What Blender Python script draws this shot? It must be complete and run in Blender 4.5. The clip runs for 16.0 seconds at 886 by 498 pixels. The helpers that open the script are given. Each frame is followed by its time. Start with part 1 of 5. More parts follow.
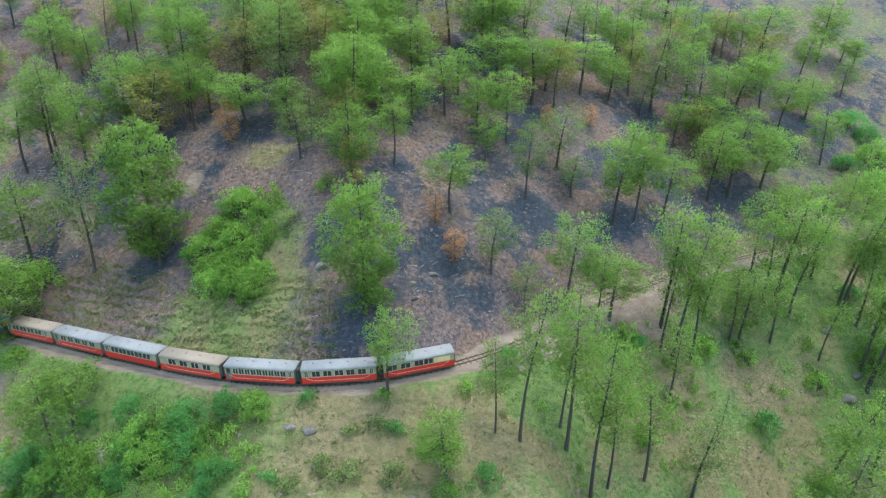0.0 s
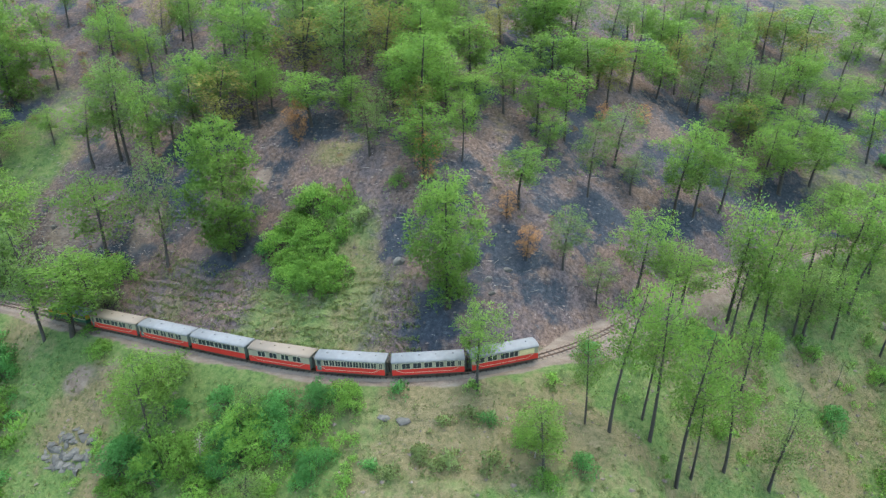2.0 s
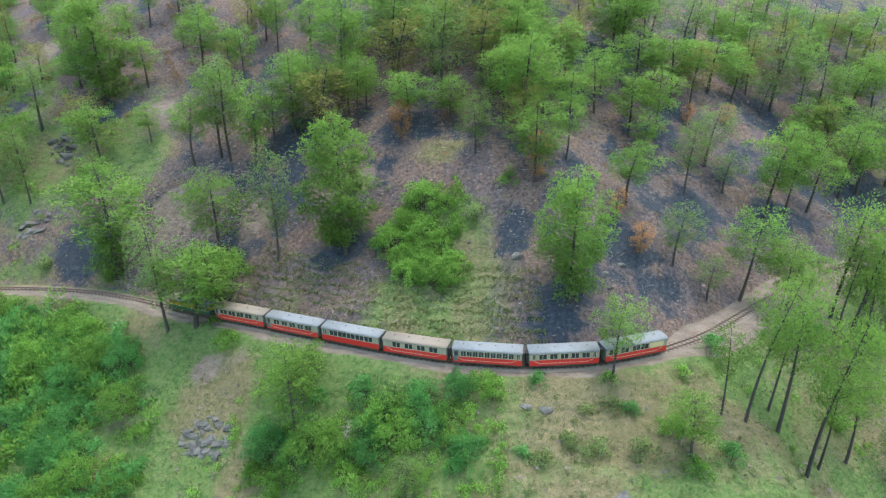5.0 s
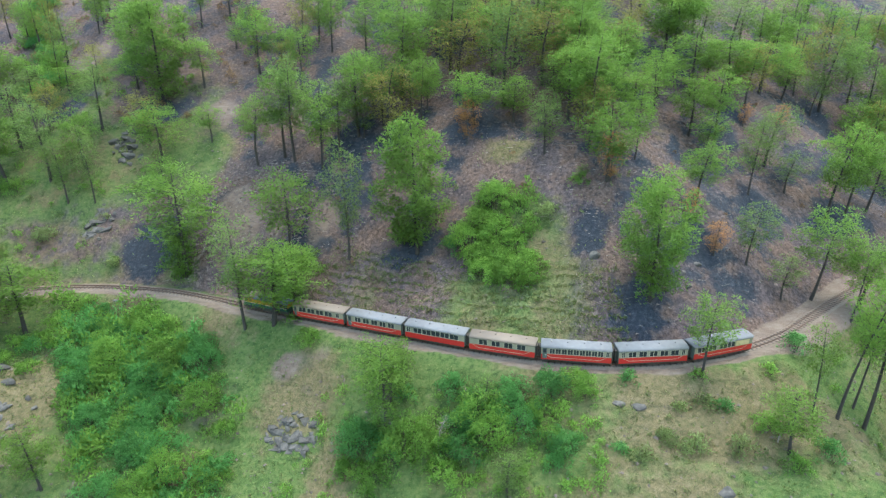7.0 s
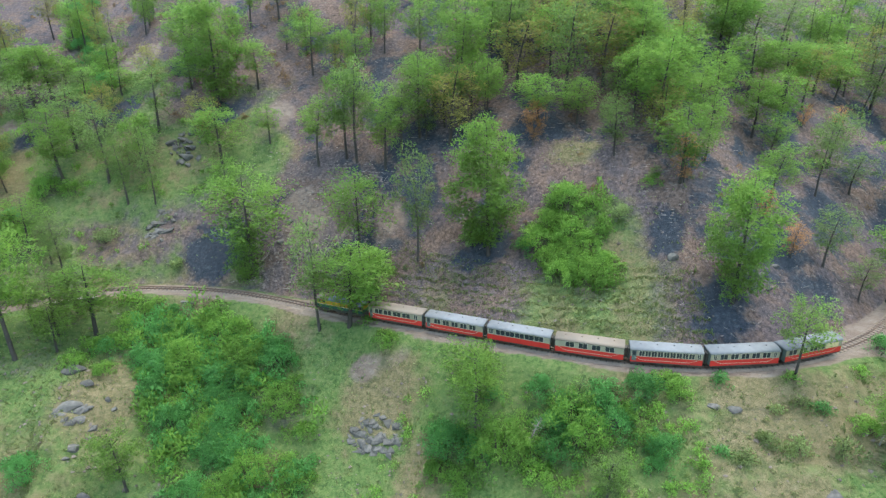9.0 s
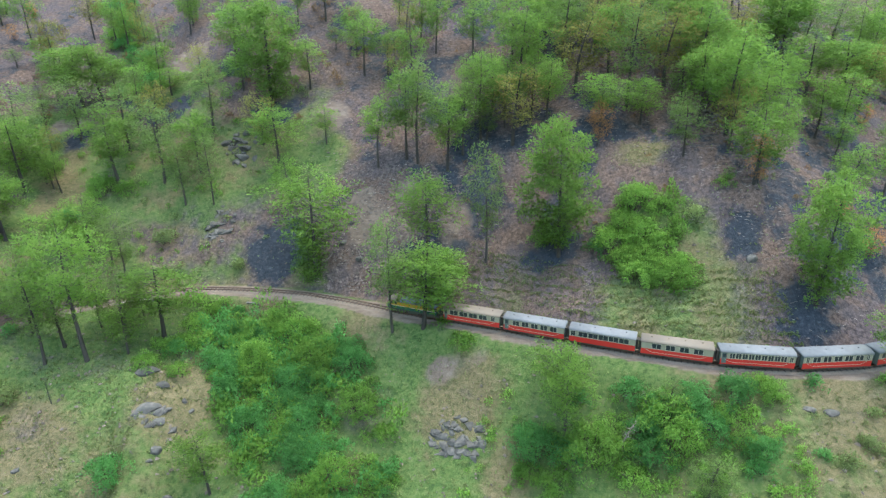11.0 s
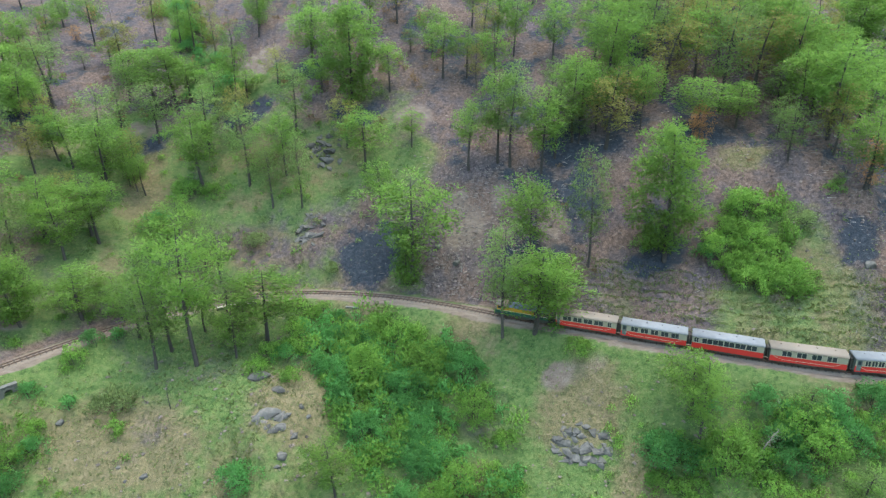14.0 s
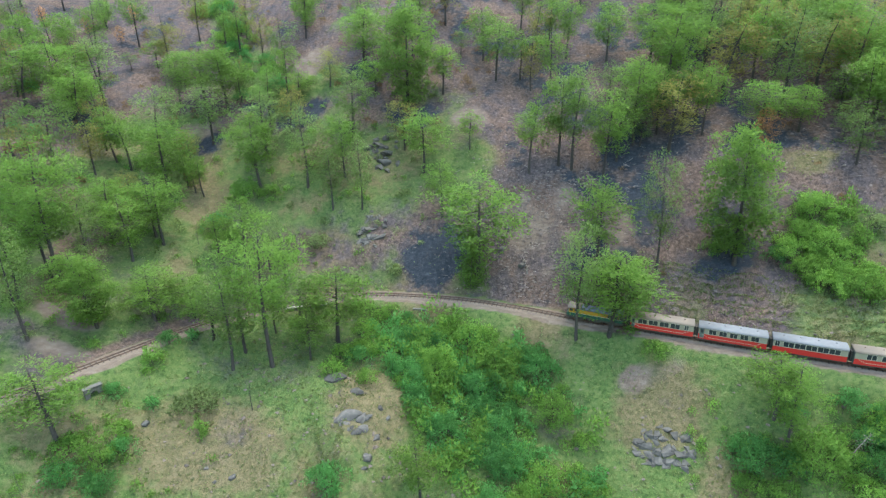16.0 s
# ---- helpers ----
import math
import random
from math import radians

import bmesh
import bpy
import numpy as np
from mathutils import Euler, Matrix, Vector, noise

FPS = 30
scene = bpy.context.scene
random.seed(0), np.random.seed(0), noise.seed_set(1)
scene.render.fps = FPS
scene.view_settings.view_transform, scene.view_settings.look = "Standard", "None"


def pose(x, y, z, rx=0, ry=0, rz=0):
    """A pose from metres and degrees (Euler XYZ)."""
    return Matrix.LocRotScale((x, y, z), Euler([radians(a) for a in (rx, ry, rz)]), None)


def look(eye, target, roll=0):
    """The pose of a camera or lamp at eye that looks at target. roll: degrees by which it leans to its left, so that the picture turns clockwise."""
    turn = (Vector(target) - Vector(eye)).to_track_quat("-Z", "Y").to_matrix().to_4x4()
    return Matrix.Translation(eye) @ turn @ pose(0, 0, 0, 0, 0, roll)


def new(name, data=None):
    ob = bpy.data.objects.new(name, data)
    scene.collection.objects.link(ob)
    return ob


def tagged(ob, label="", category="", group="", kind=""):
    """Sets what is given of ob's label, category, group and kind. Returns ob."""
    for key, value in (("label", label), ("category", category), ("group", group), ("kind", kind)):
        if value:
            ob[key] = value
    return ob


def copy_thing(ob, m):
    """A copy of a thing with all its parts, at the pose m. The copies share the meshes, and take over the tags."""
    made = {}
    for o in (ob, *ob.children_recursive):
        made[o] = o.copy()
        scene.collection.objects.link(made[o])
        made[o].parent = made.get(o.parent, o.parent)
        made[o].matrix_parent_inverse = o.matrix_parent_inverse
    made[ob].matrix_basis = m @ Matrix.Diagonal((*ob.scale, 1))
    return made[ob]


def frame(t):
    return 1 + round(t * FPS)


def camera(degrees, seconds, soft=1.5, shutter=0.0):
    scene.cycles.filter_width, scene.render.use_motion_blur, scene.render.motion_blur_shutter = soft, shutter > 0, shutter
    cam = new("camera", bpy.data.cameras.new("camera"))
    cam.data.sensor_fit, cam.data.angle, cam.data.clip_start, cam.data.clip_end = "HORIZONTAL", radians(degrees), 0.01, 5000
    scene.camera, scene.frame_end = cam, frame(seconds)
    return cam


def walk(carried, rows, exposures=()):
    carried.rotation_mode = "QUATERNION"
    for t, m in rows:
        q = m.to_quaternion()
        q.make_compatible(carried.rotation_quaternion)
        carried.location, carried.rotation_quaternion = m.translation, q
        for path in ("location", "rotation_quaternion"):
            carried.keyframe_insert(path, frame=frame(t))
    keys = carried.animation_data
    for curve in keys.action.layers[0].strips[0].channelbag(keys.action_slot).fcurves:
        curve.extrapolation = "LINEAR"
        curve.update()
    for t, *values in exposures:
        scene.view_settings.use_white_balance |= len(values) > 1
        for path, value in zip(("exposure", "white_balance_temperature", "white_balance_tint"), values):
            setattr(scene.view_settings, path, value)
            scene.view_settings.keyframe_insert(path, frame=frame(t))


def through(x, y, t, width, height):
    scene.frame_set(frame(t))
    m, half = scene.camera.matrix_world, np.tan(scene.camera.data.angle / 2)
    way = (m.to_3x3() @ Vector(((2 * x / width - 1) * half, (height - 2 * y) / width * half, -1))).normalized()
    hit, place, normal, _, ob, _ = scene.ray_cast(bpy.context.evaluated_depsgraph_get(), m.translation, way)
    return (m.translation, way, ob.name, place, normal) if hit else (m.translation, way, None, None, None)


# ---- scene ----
cam = camera(74.5, 16.0, 1.35)
METRES, EYE, TILT, LEAN, TURN = 90.0, 41.0, -21.0, 0.5, 0.0
ROWS = [
    (0.0, 0.0, 0.0, 0.0, 0.0, 0.0, 0.0),
    (0.5, -0.0267, -0.004, -0.0013, 0.11, -0.02, -0.05),
    (1.0, -0.055, -0.0081, -0.0024, 0.2, -0.06, -0.09),
    (1.5, -0.0841, -0.0125, -0.0042, 0.31, -0.08, -0.13),
    (2.0, -0.1144, -0.0171, -0.0057, 0.4, -0.09, -0.16),
    (2.5, -0.1449, -0.0217, -0.0078, 0.47, -0.1, -0.23),
    (3.0, -0.1751, -0.0266, -0.0094, 0.55, -0.11, -0.28),
    (3.5, -0.2058, -0.0317, -0.0113, 0.63, -0.1, -0.32),
    (4.0, -0.2375, -0.0361, -0.0126, 0.68, -0.1, -0.38),
    (6.5, -0.3973, -0.0551, -0.0169, 0.92, -0.12, -0.59),
    (7.0, -0.4285, -0.0569, -0.0176, 0.97, -0.11, -0.59),
    (7.5, -0.4595, -0.0579, -0.0177, 1.04, -0.1, -0.59),
    (8.0, -0.4912, -0.0585, -0.0172, 1.09, -0.11, -0.6),
    (8.5, -0.5237, -0.0583, -0.0174, 1.11, -0.08, -0.62),
    (9.0, -0.5558, -0.0578, -0.017, 1.15, -0.06, -0.64),
    (11.5, -0.7141, -0.0531, -0.0173, 1.27, -0.01, -0.71),
    (12.0, -0.7458, -0.0522, -0.0161, 1.3, -0.07, -0.69),
    (12.5, -0.7773, -0.0511, -0.0165, 1.33, -0.02, -0.76),
    (13.0, -0.8079, -0.0515, -0.0141, 1.39, -0.04, -0.8),
    (13.5, -0.8394, -0.0523, -0.0122, 1.39, -0.04, -0.82),
    (14.0, -0.8705, -0.0536, -0.0115, 1.45, -0.02, -0.89),
    (14.5, -0.9013, -0.0555, -0.0115, 1.53, 0.0, -0.93),
    (15.0, -0.9318, -0.0574, -0.0103, 1.61, -0.03, -0.98),
    (15.5, -0.9634, -0.0594, -0.0098, 1.66, 0.01, -1.03),
    (16.0, -0.995, -0.0615, -0.0084, 1.67, -0.06, -1.06),
]
walk(cam, [(t, pose(0, 0, EYE, TILT, LEAN, TURN) @ pose(METRES * x, METRES * y, METRES * z, 90 + pitch, roll, yaw)) for t, x, y, z, yaw, pitch, roll in ROWS],
     [(0.0, 2.02, 6300, -4), (16.0, 2.02, 6300, -4)])

# ---- daylight ----
SUN_ELEV, SUN_AZ = 79.0, 50.0     # high noon sun, from beyond the hill
world = bpy.data.worlds.new("sky")
scene.world = world
world.use_nodes = True
sky = world.node_tree.nodes.new("ShaderNodeTexSky")
sky.sky_type = "NISHITA"
sky.sun_disc = False
sky.sun_elevation = radians(SUN_ELEV)
sky.sun_rotation = radians(SUN_AZ)
sky.air_density, sky.dust_density = 1.6, 3.0
world.node_tree.links.new(sky.outputs[0], world.node_tree.nodes["Background"].inputs[0])
world.node_tree.nodes["Background"].inputs[1].default_value = 0.15
sun = new("sun", bpy.data.lights.new("sun", "SUN"))
sun.data.energy, sun.data.angle, sun.data.color = 0.5, radians(18.0), (1.0, 0.95, 0.88)
az, el = radians(SUN_AZ), radians(SUN_ELEV)
sun.matrix_world = look((math.sin(az) * math.cos(el), math.cos(az) * math.cos(el), math.sin(el)), (0, 0, 0))

# ---- the lie of the land: a railway bench cut across a pine slope ----
GRADE = 0.022
TRACK = np.array([(-230, 8), (-185, 36), (-160, 50.5), (-152, 56.5), (-147.6, 60.5), (-143.6, 65.2), (-139.2, 70.2), (-134, 76), (-127, 82), (-119, 86.3),
                  (-109, 88.6), (-100, 88.3), (-90, 86.6), (-80, 83.2), (-68, 77.8), (-58, 74), (-49, 70.4), (-40, 66.9), (-31, 63.7),
                  (-21, 61.5), (-11, 61.4), (-1.3, 63.7), (7.9, 68.2), (15.6, 74), (25.5, 81.6), (34, 87.4), (42, 92), (54, 97.5), (72, 104), (110, 116)], float)


def spline(p, n=12):
    q, out = np.vstack([2 * p[0] - p[1], p, 2 * p[-1] - p[-2]]), []
    for i in range(1, len(q) - 2):
        a, b, c, d = q[i - 1:i + 3]
        for k in range(n):
            t = k / n
            out.append(.5 * (2 * b + (c - a) * t + (2 * a - 5 * b + 4 * c - d) * t * t + (3 * b - a - 3 * c + d) * t ** 3))
    return np.array(out + [p[-1]])


LINE = spline(TRACK)
WAY = np.vstack([np.diff(LINE, axis=0), LINE[-1:] - LINE[-2:-1]])
WAY /= np.linalg.norm(WAY, axis=1)[:, None]
ARC = np.concatenate([[0], np.cumsum(np.linalg.norm(np.diff(LINE, axis=0), axis=1))])


def beside(x, y):
    """Signed distance from the line (uphill positive) and the x of the nearest place on it."""
    p = np.stack([np.ravel(x), np.ravel(y)], 1)
    near = np.concatenate([((c[:, None, 0] - LINE[None, :, 0]) ** 2 + (c[:, None, 1] - LINE[None, :, 1]) ** 2).argmin(1)
                           for c in np.array_split(p, max(1, len(p) // 5000))])
    d = p - LINE[near]
    along = (d * WAY[near]).sum(1)
    cross = WAY[near][:, 0] * d[:, 1] - WAY[near][:, 1] * d[:, 0]
    end = (near == 0) | (near == len(LINE) - 1)
    dist = np.where(end, cross, np.sign(cross) * np.sqrt((d ** 2).sum(1)))
    return dist, LINE[near][:, 0] + np.where(end, WAY[near][:, 0] * along, 0)


def hashed(i, j, k):
    v = np.sin(i * 127.1 + j * 311.7 + k * 74.7) * 43758.5453
    return v - np.floor(v)


def value_noise(x, y, size, k=0):
    """Smooth noise, -1 to 1, with hills of about that size."""
    u, v = x / size, y / size
    i, j = np.floor(u), np.floor(v)
    fu, fv = u - i, v - j
    fu, fv = fu * fu * (3 - 2 * fu), fv * fv * (3 - 2 * fv)
    a = hashed(i, j, k) * (1 - fu) + hashed(i + 1, j, k) * fu
    b = hashed(i, j + 1, k) * (1 - fu) + hashed(i + 1, j + 1, k) * fu
    return 2 * (a * (1 - fv) + b * fv) - 1


REACH = np.array([0, 6, 14, 22, 30, 45, 60, 100, 200, 900], float)
STATION = np.array([-190, -150, -128, -106, -82, -58, -38, -15, 2, 9, 24, 45, 62, 110], float)
UP = [(0, 2.5, 5.5, 8.5, 12, 18, 24, 40, 78, 260), (0, 2.5, 5.5, 8.5, 12, 18, 24, 40, 78, 260), (0, 3, 7, 10, 13, 20, 26, 41, 78, 260),
      (0, 6.5, 13, 21, 27.5, 37, 47, 66, 104, 285), (0, 6.8, 14.2, 20, 25, 35, 44, 65, 112, 292), (0, 3.6, 8.6, 17.2, 24, 31.5, 40, 62, 113, 300),
      (0, 3, 7.4, 15.8, 22.5, 30, 38, 60, 113, 300), (0, 4.2, 10, 16.5, 22.5, 30, 38, 60, 113, 300), (0, 4.6, 11, 16.5, 22, 30, 38.5, 60, 112, 300),
      (0, 4.8, 11.2, 16.6, 22, 30, 38.5, 59, 110, 300), (0, 5, 11.4, 16.8, 22, 29.5, 37.5, 58, 110, 300), (0, 4.6, 10.4, 16, 22, 30, 38, 58, 107, 300),
      (0, 1.8, 4.4, 9.5, 15.5, 25, 34, 54, 102, 300), (0, 2, 5, 10, 16, 25, 33, 54, 100, 300)]
DOWN = [(0, 4, 8, 12, 16, 23, 29, 44, 70, 120), (0, 4.5, 8.6, 12.5, 16, 23, 29, 44, 70, 120), (0, 3, 4.5, 6.5, 12, 20, 27, 44, 70, 120),
        (0, 3.6, 5, 5.4, 8, 18, 26, 44, 70, 120), (0, 5, 10.5, 13.5, 16.5, 23, 29, 44, 70, 120), (0, 6.4, 13.2, 17.8, 21.5, 28, 34, 47, 70, 120),
        (0, 5.6, 11.5, 16.5, 21, 28, 34, 46, 70, 120), (0, 3.2, 6.2, 9.4, 13.5, 21, 28, 46, 70, 120), (0, 2.6, 5, 8.8, 14, 22, 29, 46, 70, 120),
        (0, 5.4, 12, 18, 24, 34, 42, 56, 80, 130), (0, 6, 12.8, 19.4, 26, 36, 44, 58, 82, 130), (0, 6, 13, 21, 28.5, 39, 47, 60, 82, 130),
        (0, 6, 13, 21, 28.5, 39, 47, 60, 82, 130), (0, 6, 13, 21, 28.5, 39, 47, 60, 82, 130)]


def height(x, y, rough=True):
    x, y = np.asarray(x, float), np.asarray(y, float)
    shape = x.shape
    x, y = x.ravel(), y.ravel()
    d, s = beside(x, y)
    up, down = np.array([np.interp(np.maximum(d - 2.6, 0), REACH, row) for row in UP]), np.array([np.interp(np.maximum(-d - 2.2, 0), REACH, row) for row in DOWN])
    k = np.clip(np.searchsorted(STATION, s) - 1, 0, len(STATION) - 2)
    w = np.clip((s - STATION[k]) / (STATION[k + 1] - STATION[k]), 0, 1)
    w = w * w * (3 - 2 * w)
    n = np.arange(len(x))
    z = GRADE * np.clip(s, -230, 110) + up[k, n] * (1 - w) + up[k + 1, n] * w - down[k, n] * (1 - w) - down[k + 1, n] * w
    away = np.clip((np.abs(d - 0.2) - 2.6) / 6, 0, 1)
    z = z + away * (0.9 * value_noise(x, y, 17, 1) + 0.45 * value_noise(x, y, 7, 2))
    if rough:
        slope_grass = np.exp(-((s + 38) / 26) ** 2) * np.clip((d - 2.6) / 2, 0, 1) * np.clip((18 - d) / 4, 0, 1)
        z = z + slope_grass * 0.24 * np.sin(d * 3.6 + 2.2 * value_noise(x, y, 9, 5))
        z = z + np.clip(away * 3, 0, 1) * (0.3 * value_noise(x, y, 2.6, 3) + 0.22 * value_noise(x, y, 1.4, 4))
    return z.reshape(shape)


def ground(x, y):
    return float(height(np.array([x]), np.array([y]))[0])

# ---- materials ----
def material(name, base, rough=0.8, metal=0.0, spots=None, grain=3.0, amount=0.35, bump=0.0, vary=0.0, coarse=0.4, island=0.0):
    """A node material: a base colour broken by noise at two scales, with relief; vary: the spread from object to object."""
    m = bpy.data.materials.new(name)
    m.use_nodes = True
    n, ln = m.node_tree.nodes, m.node_tree.links
    bsdf = n["Principled BSDF"]
    bsdf.inputs["Roughness"].default_value, bsdf.inputs["Metallic"].default_value = rough, metal
    geo = n.new("ShaderNodeTexCoord")
    col = None
    for scale, k in ((grain, amount), (coarse, amount * 0.8)):
        tex = n.new("ShaderNodeTexNoise")
        tex.inputs["Scale"].default_value, tex.inputs["Detail"].default_value = scale, 5
        ln.new(geo.outputs["Object"], tex.inputs["Vector"])
        ramp = n.new("ShaderNodeMapRange")
        ramp.inputs[1].default_value, ramp.inputs[2].default_value = 0.35, 0.68
        ramp.inputs[3].default_value, ramp.inputs[4].default_value = 0, k
        ln.new(tex.outputs["Fac"], ramp.inputs[0])
        mix = n.new("ShaderNodeMix")
        mix.data_type = "RGBA"
        ln.new(ramp.outputs[0], mix.inputs[0])
        mix.inputs[7].default_value = (*(spots or [c * 0.5 for c in base]), 1)
        if col is None:
            mix.inputs[6].default_value = (*base, 1)
        else:
            ln.new(col, mix.inputs[6])
        col = mix.outputs[2]
        fine = tex if scale == grain else fine
    for spread, node, out in ((vary, "ShaderNodeObjectInfo", "Random"), (island, "ShaderNodeNewGeometry", "Random Per Island")):
        if spread:
            info, rng, hsv = n.new(node), n.new("ShaderNodeMapRange"), n.new("ShaderNodeHueSaturation")
            rng.inputs[3].default_value, rng.inputs[4].default_value = 1 - spread, 1 + spread
            ln.new(info.outputs[out], rng.inputs[0])
            ln.new(rng.outputs[0], hsv.inputs["Value"])
            ln.new(col, hsv.inputs["Color"])
            col = hsv.outputs[0]
    ln.new(col, bsdf.inputs["Base Color"])
    if bump:
        b = n.new("ShaderNodeBump")
        b.inputs["Strength"].default_value, b.inputs["Distance"].default_value = bump, 0.05
        ln.new(fine.outputs["Fac"], b.inputs["Height"])
        ln.new(b.outputs[0], bsdf.inputs["Normal"])
    return m


def leafy(name, base, spots, vary=0.2, island=0.25, through=0.6):
    """Leaves and needles: light comes through them."""
    m = material(name, base, 0.75, 0, spots, 0.9, 0.6, 0, vary, 0.25, island)
    n, ln = m.node_tree.nodes, m.node_tree.links
    bsdf = n["Principled BSDF"]
    bsdf.inputs["Specular IOR Level"].default_value = 0.15
    tr, mix = n.new("ShaderNodeBsdfTranslucent"), n.new("ShaderNodeMixShader")
    ln.new(bsdf.inputs["Base Color"].links[0].from_socket, tr.inputs[0])
    mix.inputs[0].default_value = through
    ln.new(bsdf.outputs[0], mix.inputs[1])
    ln.new(tr.outputs[0], mix.inputs[2])
    out = mix.outputs[0]
    ln.new(out, n["Material Output"].inputs[0])
    return m


BARK = material("pine bark", (0.062, 0.05, 0.044), 0.9, 0, (0.024, 0.022, 0.023), 4, 0.7, 0.6, 0.25)
DEAD_WOOD = material("weathered dead wood", (0.33, 0.29, 0.26), 0.9, 0, (0.12, 0.10, 0.09), 2, 0.6, 0, 0, 0.4, 0.5)
CHARRED = material("charred bark", (0.035, 0.032, 0.034), 0.9, 0, (0.09, 0.08, 0.075), 3, 0.4, 0.6, 0.3)
NEEDLES = leafy("pine needles", (0.19, 0.308, 0.06), (0.142, 0.25, 0.058), 0.16, 0.08)
NEEDLES_DULL = leafy("dull pine needles", (0.185, 0.272, 0.08), (0.14, 0.212, 0.07), 0.16, 0.08)
NEEDLES_OLIVE = leafy("browning pine needles", (0.245, 0.27, 0.07), (0.215, 0.19, 0.068), 0.16, 0.08)
SCORCHED = leafy("scorched needles", (0.52, 0.25, 0.10), (0.42, 0.24, 0.09), 0.2, 0.12)
LEAVES = leafy("shrub leaves", (0.205, 0.36, 0.07), (0.145, 0.285, 0.062), 0.18, 0.2)
LEAVES_BLUE = leafy("deep green shrub leaves", (0.125, 0.30, 0.085), (0.088, 0.225, 0.068), 0.18, 0.2)
RUST_SCRUB = leafy("rusty bracken", (0.19, 0.115, 0.065), (0.14, 0.11, 0.06), 0.2, 0.2)
SCRUB = leafy("olive scrub leaves", (0.235, 0.305, 0.12), (0.165, 0.225, 0.09), 0.2)
GRASS_BLADE = leafy("grass blades", (0.17, 0.235, 0.08), (0.23, 0.22, 0.115), 0.0, 0.3)
OUTCROP = material("pale grey outcrop rock", (0.128, 0.116, 0.108), 0.92, 0, (0.04, 0.038, 0.038), 1.8, 0.9, 1.0, 0.3)
RED_PAINT = material("red coach paint", (0.46, 0.016, 0.012), 0.6, 0, (0.34, 0.018, 0.014), 1.4, 0.35)
CREAM_PAINT = material("cream coach paint", (0.27, 0.25, 0.185), 0.7, 0, (0.20, 0.175, 0.13), 1.2, 0.4)
WHITE_ROOF = material("white roof paint", (0.195, 0.195, 0.21), 0.9, 0, (0.14, 0.14, 0.155), 1.6, 0.6)
TAN_ROOF = material("dusty tan roof", (0.20, 0.155, 0.125), 0.75, 0, (0.16, 0.13, 0.11), 0.9, 0.5)
YELLOW_PAINT = material("yellow engine paint", (0.40, 0.22, 0.015), 0.6, 0, (0.28, 0.16, 0.02), 1.5, 0.4)
GREEN_PAINT = material("dark green engine paint", (0.012, 0.075, 0.05), 0.5, 0, (0.01, 0.045, 0.035), 1.5, 0.4)
ENGINE_ROOF = material("weathered blue grey engine roof", (0.154, 0.168, 0.224), 0.7, 0, (0.084, 0.084, 0.112), 1.3, 0.6)
WHITE_LINE = material("white lining", (0.468, 0.429, 0.338), 0.5, 0, None, 2, 0.2)
UNDERFRAME = material("black underframe", (0.03, 0.028, 0.028), 0.7, 0, (0.07, 0.06, 0.05), 2, 0.4)
DARK_END = material("shaded green grey coach end", (0.10, 0.13, 0.12), 0.6, 0, (0.06, 0.07, 0.07), 1.5, 0.4)
WINDOW = material("dark window glass", (0.016, 0.02, 0.028), 0.28, 0, (0.035, 0.042, 0.055), 1, 0.3)
RAIL_STEEL = material("rusty rail", (0.16, 0.10, 0.075), 0.5, 0.5, (0.08, 0.05, 0.04), 2, 0.5)
SLEEPER_WOOD = material("dusty sleeper", (0.102, 0.078, 0.066), 0.9, 0, (0.054, 0.042, 0.036), 3, 0.5, 0, 0.25)
STONEWORK = material("weathered culvert stone", (0.15, 0.14, 0.132), 0.9, 0, (0.08, 0.075, 0.07), 3, 0.6, 0.6, 0.15)
# near black that stands for the shade inside the culverts
HOLLOW_SHADE = material("painted shade of a hollow", (0.015, 0.015, 0.016), 1.0, 0, None, 2, 0.2)


